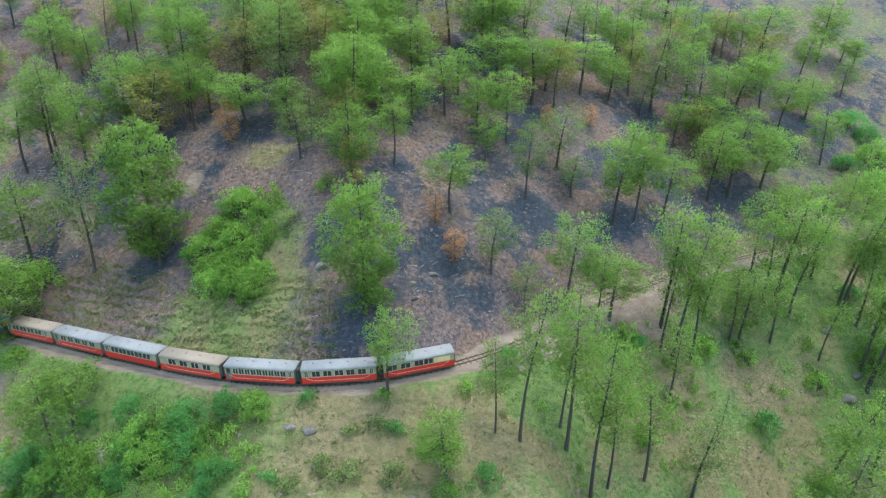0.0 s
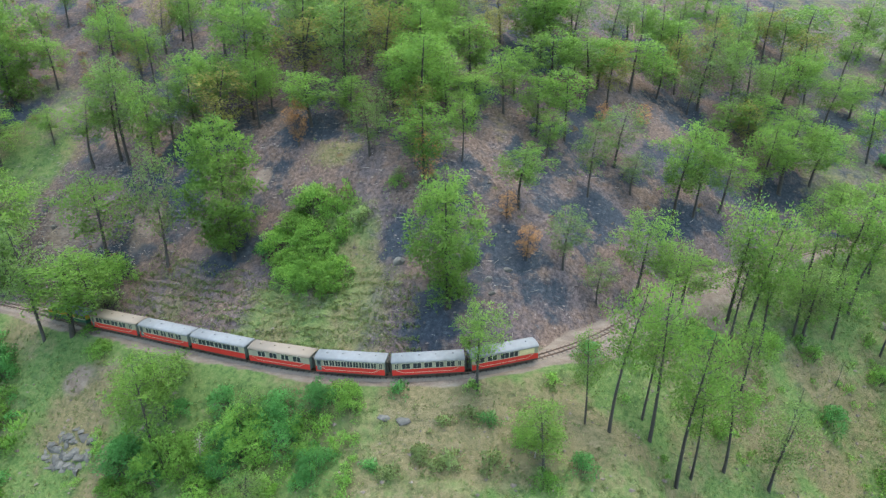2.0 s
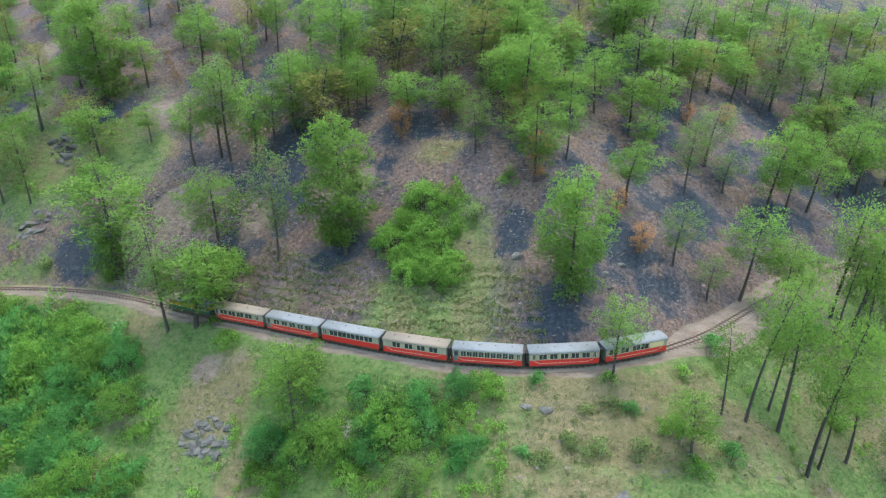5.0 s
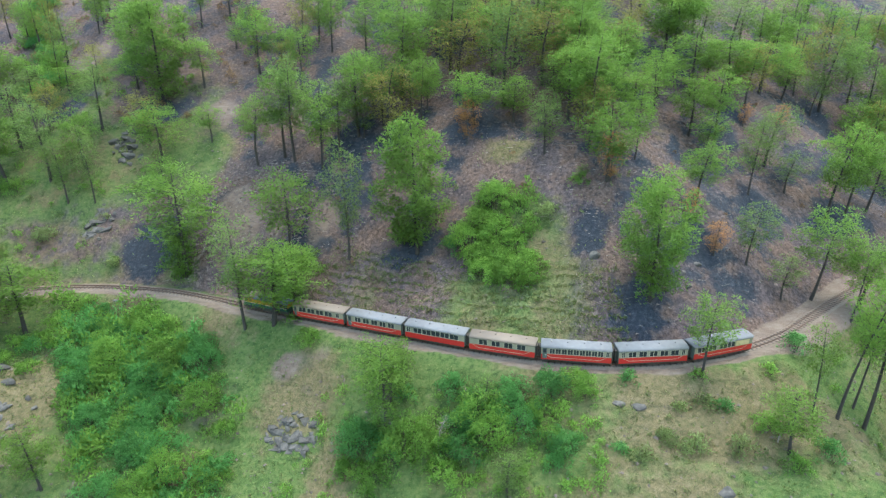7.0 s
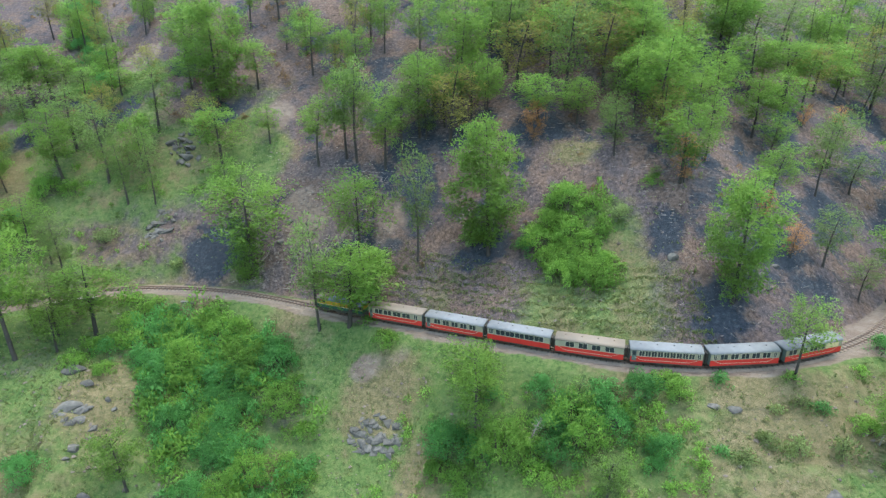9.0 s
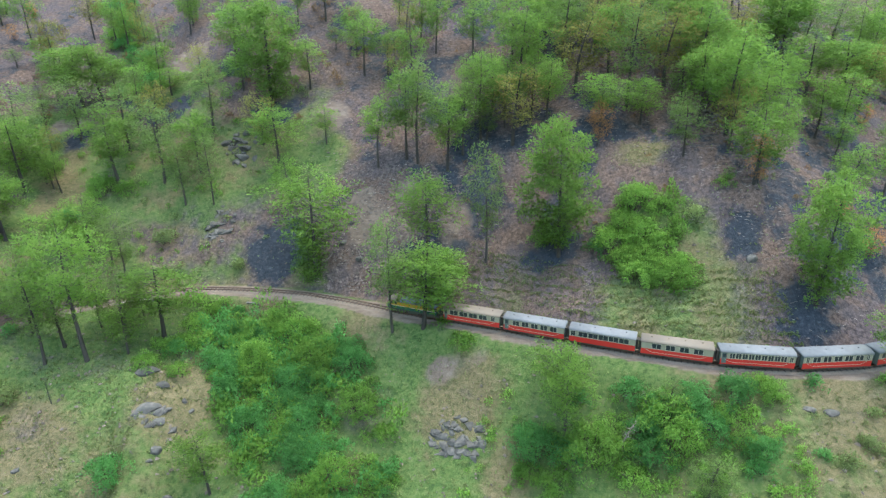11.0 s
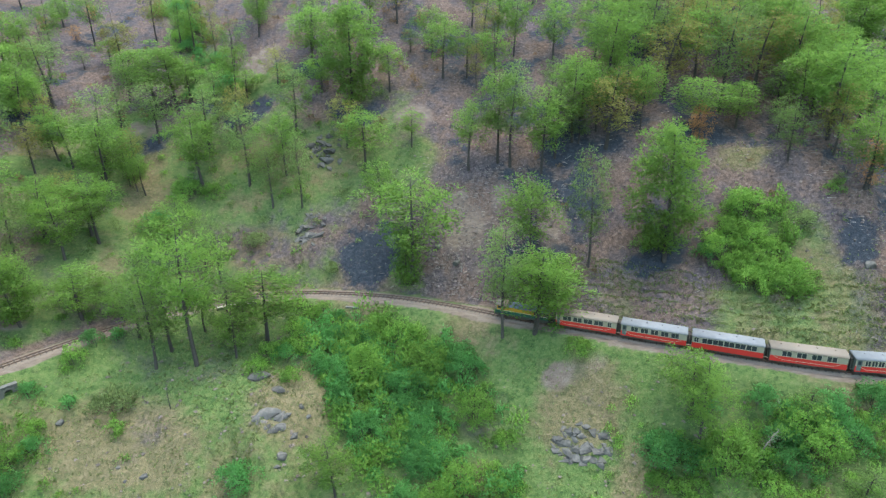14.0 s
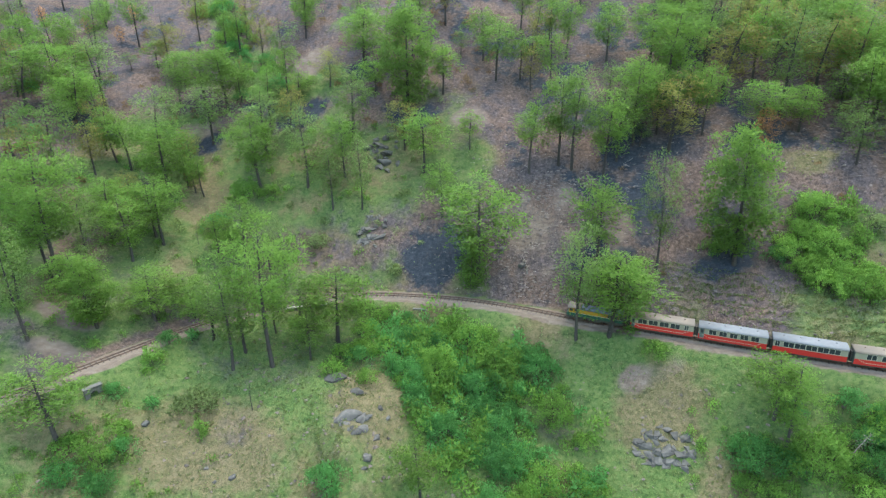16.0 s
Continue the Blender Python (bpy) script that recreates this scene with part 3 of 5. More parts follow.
        part("end_door", boxed(min(x, x + o), max(x, x + o), -0.35, 0.35, FLOOR + 0.05, 2.16, bevel=0.008), UNDERFRAME, e)
        part("buffer", boxed(min(x, x + math.copysign(0.36, x)), max(x, x + math.copysign(0.36, x)), -0.11, 0.11, 0.5, 0.72, bevel=0.03), UNDERFRAME, root)
        part("corridor_bellows", boxed(min(x + o, x + math.copysign(0.32, x)), max(x + o, x + math.copysign(0.32, x)), -0.45, 0.45, FLOOR, 2.1, bevel=0.05), UNDERFRAME, root)
    rf = part("roof", arch(length, 2 * half + 0.12, EAVE, 0.36, 0.06), roof, root, "", True)
    for i in range(4):
        x = -L + 1.3 + i * (length - 2.6) / 3
        bm = bmesh.new()
        bmesh.ops.create_cone(bm, cap_ends=True, segments=10, radius1=0.15, radius2=0.11, depth=0.12, matrix=Matrix.Translation((x, 0.0, EAVE + 0.4)))
        part("roof_vent", bm, roof, rf)
    part("floor", boxed(-L + 0.06, L - 0.06, -half + 0.07, half - 0.07, FLOOR - 0.1, FLOOR + 0.02), UNDERFRAME, root)
    sol = boxed(-L, L, -half + 0.02, -half + 0.12, FLOOR - 0.14, FLOOR - 0.005)
    box(sol, -L, L, half - 0.12, half - 0.02, FLOOR - 0.14, FLOOR - 0.005)
    part("sole_bar", sol, UNDERFRAME, root)
    part("battery_box", boxed(-1.1, 0.6, -half + 0.12, -0.45, 0.2, FLOOR - 0.12, bevel=0.03), UNDERFRAME, root)
    part("brake_cylinder", boxed(0.9, 1.9, -0.3, 0.3, 0.2, FLOOR - 0.12, bevel=0.05), UNDERFRAME, root)
    bogies(root, L - 1.75)
    return root


def locomotive():
    root = tagged(new("diesel_locomotive"), "yellow and green diesel engine with a weathered blue grey roof", "locomotive")
    L, h = 4.5, 1.02
    part("underframe", boxed(-L, L, -h, h, 0.52, 0.82, bevel=0.03), UNDERFRAME, root)
    part("lower_body", boxed(-L + 0.35, L - 0.35, -h + 0.03, h - 0.03, 0.82, 1.37, bevel=0.03), GREEN_PAINT, root, "dark green lower body")
    part("hood", boxed(-L + 1.95, L - 0.35, -h + 0.05, h - 0.05, 1.37, 2.07, bevel=0.06), YELLOW_PAINT, root, "yellow engine hood")
    cab = part("cab", boxed(-L + 0.35, -L + 1.95, -h + 0.03, h - 0.03, 1.37, 2.19, bevel=0.04), YELLOW_PAINT, root, "yellow driver's cab")
    for s in (-1, 1):
        y = s * (h - 0.03)
        for x in (-L + 0.5, -L + 1.25):
            part("cab_window", boxed(x, x + 0.5, min(y, y + s * 0.012), max(y, y + s * 0.012), 1.63, 2.03), WINDOW, cab)
        y = s * (h - 0.05)
        for x in np.arange(-L + 2.3, L - 0.9, 0.82):
            part("hood_door", boxed(x, x + 0.74, min(y, y + s * 0.02), max(y, y + s * 0.02), 1.42, 1.99, bevel=0.006), YELLOW_PAINT if x < 1.2 else UNDERFRAME, root)
        part("handrail", boxed(-L + 0.4, L - 0.4, min(y, y + s * 0.12), max(y, y + s * 0.12), 1.37, 1.40), WHITE_LINE, root)
    for y in (-0.45, 0.45):
        part("cab_window", boxed(-L + 0.335, -L + 0.352, y - 0.3, y + 0.3, 1.63, 2.03), WINDOW, cab)
    part("headlight", boxed(-L + 0.27, -L + 0.36, -0.16, 0.16, 2.04, 2.17, bevel=0.03), WHITE_LINE, root, "square headlight")
    part("nose", boxed(-L + 0.02, -L + 0.35, -h + 0.1, h - 0.1, 0.82, 1.31, bevel=0.04), GREEN_PAINT, root)
    bm = arch(1.85, 2 * h + 0.12, 2.19, 0.3, 0.08)
    bmesh.ops.translate(bm, verts=bm.verts, vec=(-L + 1.15, 0, 0))
    part("cab_roof", bm, TAN_ROOF, root, "dusty tan cab roof", True)
    bm = arch(L * 2 - 2.3, 2 * h - 0.02, 2.07, 0.26)
    bmesh.ops.translate(bm, verts=bm.verts, vec=(0.8, 0, 0))
    rf = part("hood_roof", bm, ENGINE_ROOF, root, "weathered blue grey roof", True)
    for x in (-1.2, 0.4, 1.9, 3.2):
        part("roof_hatch", boxed(x, x + 1.0, -0.5, 0.5, 2.2, 2.34, bevel=0.03), ENGINE_ROOF, rf)
    bm = bmesh.new()
    bmesh.ops.create_cone(bm, cap_ends=True, segments=12, radius1=0.13, radius2=0.1, depth=0.3, matrix=Matrix.Translation((1.6, 0, 2.46)))
    part("exhaust", bm, UNDERFRAME, rf)
    for x in (-L, L):
        part("buffer", boxed(min(x, x + math.copysign(0.34, x)), max(x, x + math.copysign(0.34, x)), -0.11, 0.11, 0.5, 0.72, bevel=0.03), UNDERFRAME, root)
    part("fuel_tank", boxed(-0.9, 0.9, -0.8, 0.8, 0.2, 0.52, bevel=0.06), UNDERFRAME, root)
    bogies(root, 2.75)
    return root


def on_rails(root, arc, reach=3.0):
    a, b = on_line(arc - reach)[0], on_line(arc + reach)[0]
    root.matrix_world = Matrix.Translation((a + b) / 2) @ (b - a).to_track_quat("X", "Z").to_matrix().to_4x4()


def run(first, count, width, gap):
    return [(first + i * (width + gap), first + i * (width + gap) + width) for i in range(count)]


HEAD = arc_at(-63.5)
TRAIN = [
    coach(run(-3.6, 4, 1.35, 0.3) + [(3.4, 4.0)], [(-4.6, -4.05)], TAN_ROOF, True, "red and cream coach with a dusty tan roof behind the engine"),
    coach(run(-3.3, 5, 1.05, 0.42), [(-4.6, -3.95)], WHITE_ROOF, True, "red and cream coach with a white roof and spaced windows"),
    coach([(-4.5, -3.9)] + run(-3.4, 5, 1.35, 0.12), [], WHITE_ROOF, False, "red and cream coach with a white roof and wide windows"),
    coach(run(-3.3, 4, 1.2, 0.65), [], TAN_ROOF, True, "red and cream coach with a sun-bleached tan roof"),
    coach(run(-3.6, 9, 0.68, 0.14) + [(4.05, 4.45)], [(-4.6, -3.95)], WHITE_ROOF, True, "red and cream coach with a row of small windows"),
    coach([(-4.35, -3.95)] + run(-3.45, 5, 1.05, 0.42) + [(3.95, 4.35)], [], WHITE_ROOF, True, "red and cream coach with a white roof and five windows"),
    coach(run(-4.3, 2, 1.3, 0.45) + run(-0.7, 2, 1.2, 0.12), [], WHITE_ROOF, True, "rear red and cream coach with a buff panel", blank=(2.0, 4.2)),
]
for i, c in enumerate(TRAIN):
    on_rails(c, HEAD + 4.85 + i * 9.65)
on_rails(locomotive(), HEAD - 4.95, 2.75)

# ---- pines and shrubs ----
def tube(verts, fcs, pts, radii, sides=6):
    base = len(verts)
    for k, (p, r) in enumerate(zip(pts, radii)):
        for i in range(sides):
            a = 2 * math.pi * i / sides
            verts.append((p[0] + r * math.cos(a), p[1] + r * math.sin(a), p[2]))
        if k:
            for i in range(sides):
                fcs.append((base + (k - 1) * sides + i, base + (k - 1) * sides + (i + 1) % sides, base + k * sides + (i + 1) % sides, base + k * sides + i))
    return verts, fcs


def blades(centres, rng, length, width, lift=0.35, per=5):
    """Tufts of pointed blades round the centres, as vertices and triangles."""
    c = np.repeat(centres, per, axis=0)
    n = len(c)
    d = rng.normal(size=(n, 3))
    d[:, 2] = d[:, 2] * 0.8 + lift
    d /= np.linalg.norm(d, axis=1)[:, None]
    side = np.cross(d, rng.normal(size=(n, 3)))
    side /= np.linalg.norm(side, axis=1)[:, None]
    ln = length * rng.uniform(0.6, 1.3, (n, 1))
    wd = width * rng.uniform(0.6, 1.3, (n, 1))
    v = np.stack([c - d * ln * 0.2 - side * wd * 0.35, c + d * ln, c + d * ln * 0.3 + side * wd], 1).reshape(-1, 3)
    return v, np.arange(n * 3).reshape(n, 3)


def clumps(centres, sizes, rng, count, length, width, flat=0.65, heart=None):
    """Rounded clumps of blades that point out of each clump: vertices, triangles and the soft normals of the clumps."""
    counts = np.maximum(4, (count * sizes ** 1.6).astype(int))
    c, r = np.repeat(centres, counts, axis=0), np.repeat(sizes, counts)[:, None]
    n = len(c)
    out = rng.normal(size=(n, 3))
    out[:, 2] += 0.35
    out /= np.linalg.norm(out, axis=1)[:, None]
    foot = c + out * r * rng.uniform(0.25, 1.0, (n, 1)) ** 0.6 * [1, 1, flat]
    d = out + rng.normal(0, 0.55, (n, 3)) + [0, 0, 0.15]
    d /= np.linalg.norm(d, axis=1)[:, None]
    side = np.cross(d, rng.normal(size=(n, 3)))
    side /= np.linalg.norm(side, axis=1)[:, None]
    ln = length * rng.uniform(0.6, 1.35, (n, 1))
    wd = width * rng.uniform(0.6, 1.35, (n, 1))
    tri = np.stack([foot - side * wd * 0.5, foot + side * wd * 0.5 + d * ln * 0.25, foot + d * ln], 1)
    soft = out * 0.75 + [0, 0, 0.5] + rng.normal(0, 0.2, (n, 3))
    if heart is not None:
        far = c - heart
        soft += 0.55 * far / (np.linalg.norm(far, axis=1)[:, None] + 0.01)
    soft /= np.linalg.norm(soft, axis=1)[:, None]
    facing = (np.cross(tri[:, 1] - tri[:, 0], tri[:, 2] - tri[:, 0]) * soft).sum(1) < 0
    tri[facing] = tri[facing][:, [0, 2, 1]]
    return tri.reshape(-1, 3), np.arange(n * 3).reshape(n, 3), np.repeat(soft, 3, axis=0)


def leaf_mesh(name, v, f, soft, mats, index=None):
    """A mesh of loose blades shaded softly by clump; index: the material of each blade."""
    me = bpy.data.meshes.new(name)
    me.vertices.add(len(v))
    me.vertices.foreach_set("co", np.asarray(v, np.float32).ravel())
    me.loops.add(len(f) * 3)
    me.loops.foreach_set("vertex_index", np.asarray(f, np.int32).ravel())
    me.polygons.add(len(f))
    me.polygons.foreach_set("loop_start", np.arange(0, len(f) * 3, 3, dtype=np.int32))
    me.polygons.foreach_set("use_smooth", np.ones(len(f), bool))
    for mt in mats:
        me.materials.append(mt)
    if index is not None:
        me.polygons.foreach_set("material_index", np.asarray(index, np.int32))
    me.update(calc_edges=True)
    me.normals_split_custom_set_from_vertices(np.asarray(soft, np.float32))
    return me


CROWNS = {}


def pine(seed, tall=15.0, clear=0.4, spread=3.4, peak=0.35, full=1.0, needles=None, bark=None, label="", lean=0.3):
    """A chir pine: dark tapered trunk, rising limbs and a loose dome of rounded needle clumps with gaps. full 0: bare."""
    rng = np.random.default_rng(seed)
    root = tagged(new("pine_tree"), label, "pine tree", "pines on the hillside")
    bend = rng.uniform(-lean, lean, 2)
    sway = rng.uniform(-0.25, 0.25, 2)

    def spine(u):
        return np.array([bend[0] * u * u * 1.6 + sway[0] * math.sin(u * 5), bend[1] * u * u * 1.6 + sway[1] * math.sin(u * 4), tall * u - 0.6 * (1 - u)])

    def reach_at(u):
        return spread * (0.45 + 0.55 * u / peak if u < peak else math.sqrt(max(0.0, 1 - ((u - peak) / (1.06 - peak)) ** 2)))

    verts, fcs, cents, sizes = [], [], [], []
    us = np.linspace(0, 0.97, 9)
    tube(verts, fcs, [spine(u) for u in us], [0.21 * (1 - u) ** 1.1 * tall / 15 + 0.025 + 0.12 * max(0, 0.1 - u) for u in us], 8)
    limbs = 40 if full < 1.2 else 60
    for k in range(limbs):
        u = (k + rng.uniform(0, 1)) / limbs
        z = clear + (0.96 - clear) * u
        r, a = reach_at(u) * rng.uniform(0.62, 1.08), k * 2.4 + rng.uniform(-0.6, 0.6)
        foot = spine(max(clear * 0.85, z - 0.28 * r / tall))
        tip = spine(z) + np.array([math.cos(a) * r, math.sin(a) * r, rng.uniform(-0.7, 0.6)])
        knee = foot + (tip - foot) * 0.55 + [0, 0, -0.12 * r]
        tube(verts, fcs, [foot, knee, tip], [0.06 * tall / 15, 0.04 * tall / 15, 0.015], 3)
        for w, s in ((1.0, 1.0), (0.72, 0.85), (0.45, 0.7)):
            if r * w < 0.5 and w < 1:
                continue
            for _ in range(2 if w > 0.7 and r > 0.55 * spread else 1):
                cents.append(foot + (tip - foot) * w + rng.normal(0, 1, 3) * [0.4, 0.4, 0.45])
                sizes.append(s * rng.uniform(0.55, 1.0))
    for k in range(9):
        verts0 = spine(clear * rng.uniform(0.35, 0.98))
        a, r = rng.uniform(0, 6.283), rng.uniform(0.5, 1.5)
        tube(verts, fcs, [verts0, verts0 + np.array([math.cos(a) * r, math.sin(a) * r, rng.uniform(-0.15, 0.3)])], [0.045, 0.012], 3)
    t = new("trunk", mesh_of("trunk", verts, fcs, [bark or BARK], smooth=True))
    t.parent = root
    if full:
        cents.append(spine(1.0))
        sizes.append(0.8)
        cents, sizes = np.array(cents), np.array(sizes)
        keep = rng.uniform(0, 1, len(cents)) < 0.55 + 0.45 * full
        v, f, soft = clumps(cents[keep], sizes[keep], rng, 54 * full, 0.36, 0.15, 0.95, spine(0.5 * (clear + 0.9)))
        cr = new("crown", leaf_mesh("crown", v, f, soft, [needles or NEEDLES]))
        cr.parent = root
        CROWNS[cr.data.name] = (v, f, soft)
    root["tall"] = tall
    return root


def shrub_shape(seed, wide, tall, blade=0.24, dense=1.0):
    """Leaf blades and stems of a shrub, as arrays: a ragged mound of many small sprays."""
    rng = np.random.default_rng(seed)
    lumps = max(7, int(9.5 * wide * wide))
    verts, fcs, cents, sizes = [], [], [], []
    lobes = [(rng.uniform(0, 6.283), rng.uniform(0.12, 0.3), m) for m in (2, 3, 5, 7)]
    for k in range(lumps):
        a, u = rng.uniform(0, 6.283), rng.uniform(0, 1) ** 0.55
        rim = wide * (0.85 + sum(w * math.sin(m * a + q) / 1.6 for q, w, m in lobes))
        top = tall * (math.sqrt(max(0, 1 - u ** 2.4)) * rng.uniform(0.6, 1.12) + 0.05)
        c = np.array([u * rim * math.cos(a), u * rim * math.sin(a), max(0.12, top - rng.uniform(0, 0.25) * tall)])
        if k % 3 == 0:
            tube(verts, fcs, [(c[0] * 0.5, c[1] * 0.5, -0.5), c * 0.8, c], [0.04, 0.03, 0.012], 3)
        cents.append(c)
        sizes.append(rng.uniform(0.3, 0.62) * (1 + 0.1 * wide))
    v, f, soft = clumps(np.array(cents), np.array(sizes), rng, 84 * dense, blade * 1.15, blade * 0.62, 0.7, np.array([0, 0, 0.1]))
    return verts, fcs, v, f, soft


def shrub(seed, wide, tall, leaves, label):
    root = tagged(new("shrub"), label, "shrub", "shrubs on the hillside")
    sv, sf, lv, lf, soft = shrub_shape(seed, wide, tall)
    ob = new("stem", mesh_of("stem", sv, sf, [BARK]))
    ob.parent = root
    ob = new("foliage", leaf_mesh("foliage", lv, lf, soft, [leaves]))
    ob.parent = root
    return root


GREEN = "slender pine with a rounded bright green crown on the slope"
DULL = "thin pine with a sparse dull green crown"
AIRY = "light open pine whose trunk shows through its crown"
DENSE = "dense tall pine with branches low on its trunk"
BROWNING = "pine with a browning olive crown above burnt ground"
HIGH = "leaning pine with a long bare trunk and airy crown"
RUSTY = "scorched pine with rust brown needles"
BARE_PINE = "bare charred pine trunk with stub branches"
SNAG = "dead pale grey tree with bare branches"
YOUNG = "young bushy pine with branches to the ground"
FRESH, DEEP, OLIVE = "bright green leafy shrub", "deep green leafy shrub", "low dull olive scrub bush"
KINDS = {
    "a": [pine(11, 15, 0.36, 3.6, 0.4, 1.0, label=GREEN), pine(12, 15, 0.42, 3.8, 0.45, 0.95, label=GREEN), pine(13, 15, 0.32, 3.4, 0.35, 1.0, label=GREEN), pine(14, 15, 0.4, 3.7, 0.42, 0.9, label=GREEN),
          pine(15, 15, 0.36, 3.6, 0.35, 1.0, label=GREEN, lean=0.7), pine(16, 15, 0.46, 3.7, 0.45, 0.85, label=GREEN, lean=0.6), pine(17, 15, 0.34, 3.4, 0.5, 0.9, label=GREEN, lean=0.5)],
    "l": [pine(24, 15, 0.42, 3.7, 0.45, 0.88, label=AIRY, lean=0.6), pine(25, 15, 0.36, 3.6, 0.4, 0.92, label=AIRY, lean=0.5), pine(26, 15, 0.46, 3.9, 0.45, 0.82, label=AIRY, lean=0.8)],
    "d": [pine(21, 15, 0.36, 3.6, 0.45, 0.75, NEEDLES_DULL, label=DULL), pine(22, 15, 0.32, 3.4, 0.45, 0.65, NEEDLES_DULL, label=DULL, lean=0.6), pine(23, 15, 0.4, 3.6, 0.4, 0.65, NEEDLES_DULL, label=DULL)],
    "o": [pine(27, 15, 0.36, 3.5, 0.45, 0.7, NEEDLES_OLIVE, label=BROWNING), pine(28, 15, 0.32, 3.4, 0.4, 0.65, NEEDLES_OLIVE, label=BROWNING, lean=0.6)],
    "h": [pine(91, 15, 0.5, 3.4, 0.5, 0.6, label=HIGH, lean=1.0), pine(92, 15, 0.54, 3.6, 0.45, 0.55, label=HIGH, lean=1.3), pine(93, 15, 0.46, 3.4, 0.5, 0.6, label=HIGH, lean=0.8)],
    "t": [pine(31, 15, 0.16, 3.5, 0.4, 1.5, label=DENSE), pine(32, 15, 0.14, 3.6, 0.45, 1.5, label=DENSE)],
    "s": [pine(41, 15, 0.2, 2.9, 0.35, 0.6, SCORCHED, CHARRED, label=RUSTY), pine(42, 15, 0.15, 3.1, 0.45, 0.6, SCORCHED, CHARRED, label=RUSTY)],
    "b": [pine(51, 15, 0.45, 1.6, 0.4, 0, None, CHARRED, label=BARE_PINE, lean=1.2), pine(52, 15, 0.5, 1.3, 0.4, 0, None, CHARRED, label=BARE_PINE, lean=0.8)],
    "g": [pine(55, 15, 0.3, 2.6, 0.4, 0, None, DEAD_WOOD, label=SNAG, lean=1.6)],
    "y": [pine(81, 8, 0.08, 2.1, 0.3, 0.9, label=YOUNG)],
    "v1": [shrub(61, 1.2, 1.3, LEAVES, FRESH), shrub(62, 1.3, 1.1, LEAVES_BLUE, DEEP)],
    "v2": [shrub(63, 2.2, 2.4, LEAVES, FRESH), shrub(64, 2.2, 2.7, LEAVES_BLUE, DEEP), shrub(65, 2.4, 1.8, LEAVES, FRESH)],
    "v3": [shrub(66, 3.3, 3.4, LEAVES_BLUE, DEEP), shrub(67, 3.4, 3.9, LEAVES, FRESH), shrub(68, 3.3, 3.5, LEAVES_BLUE, DEEP)],
    "c3": [shrub(66, 3.3, 3.4, LEAVES, FRESH), shrub(67, 3.4, 3.0, LEAVES, FRESH), shrub(69, 3.2, 2.6, LEAVES, FRESH)],
    "w1": [shrub(71, 1.2, 0.9, SCRUB, OLIVE), shrub(72, 1.1, 0.8, SCRUB, OLIVE)],
    "w2": [shrub(73, 2.2, 1.3, SCRUB, OLIVE), shrub(74, 2.2, 1.5, SCRUB, OLIVE)],
}
NATURAL = {"v1": 1.7, "v2": 2.8, "v3": 4.0, "c3": 4.0, "w1": 1.6, "w2": 2.8}
USED = {k: 0 for k in KINDS}


ROOTED = []


def plant(kind, x, y, tall, wide=1.0, tilt=0.0):
    """Sets a plant of that kind on the ground. tall: metres (a factor for shrubs); wide: factor on its natural breadth."""
    model = KINDS[kind][USED[kind] % len(KINDS[kind])]
    k = tall / model["tall"] if "tall" in model else tall
    if "tall" in model:
        ROOTED.append((x, y))
    m = Matrix.Translation((x, y, ground(x, y) - 0.15)) @ pose(0, 0, 0, random.uniform(-2, 2), tilt + random.uniform(-2, 2), 0) @ pose(0, 0, 0, 0, 0, random.uniform(0, 360)) @ Matrix.Diagonal((k * wide, k * wide, k, 1))
    first = USED[kind] < len(KINDS[kind])
    USED[kind] += 1
    if first:
        model.matrix_world = m
        return model
    return copy_thing(model, m)


def bush(kind, x, y, reach):
    """A shrub of about that radius."""
    size = kind + ("1" if reach < 2.1 else "2" if reach < 3.3 or kind == "w" else "3")
    return plant(size, x, y, min(1.25, max(0.5, reach / NATURAL[size])))


# ---- the trees and shrubs, from the near slope up ----
plant("a", -63.4, 101.5, 15.5, 1.2)
plant("d", -60.5, 104.5, 14.0, 1.25)
plant("l", -82.3, 129.8, 13.0, 1.50)
plant("d", -68.9, 103.6, 18.7, 1.08)
plant("a", -71.2, 105.2, 17.6, 1.10)
plant("a", -57.0, 106.7, 15.4, 1.39)
plant("d", -59.6, 118.5, 8.0, 1.50)
plant("l", -70.2, 138.0, 11.5, 1.50)
plant("a", -50.1, 126.2, 13.9, 1.50)
plant("a", -58.2, 130.3, 12.6, 1.50)
plant("l", -47.1, 110.0, 12.0, 1.27)
plant("a", -44.8, 105.8, 12.8, 1.02)
plant("a", -44.0, 111.9, 9.3, 1.35)
plant("d", -56.0, 106.2, 6.1, 1.50)
plant("t", -44.7, 84.8, 22.4, 1.12)
plant("l", -66.7, 87.0, 18.8, 1.0)
plant("d", -56.6, 86.6, 15.7, 0.75)
plant("l", -34.8, 104.0, 12.9, 1.50)
plant("s", -36.4, 99.5, 8.5, 1.25)
plant("a", -30.8, 119.3, 14.8, 1.11)
plant("a", -42.3, 130.7, 10.2, 1.50)
plant("l", -38.4, 131.1, 11.0, 1.50)
plant("a", -27.6, 105.0, 8.4, 1.50)
plant("d", -22.4, 99.7, 14.1, 1.14)
plant("d", -20.3, 106.7, 9.2, 1.42)
plant("a", -20.8, 118.7, 6.2, 1.50)
plant("l", -14.1, 105.5, 14.1, 1.30)
plant("a", -10.7, 104.5, 12.0, 1.50)
plant("a", -8.1, 93.0, 13.2, 1.02)
plant("l", -6.2, 115.9, 17.5, 1.02)
plant("a", -4.7, 117.6, 17.7, 1.05)
plant("a", -14.0, 87.0, 11.9, 1.50)
plant("s", -13.4, 87.0, 8.5, 1.25)
plant("d", -23.3, 93.5, 7.2, 1.50)
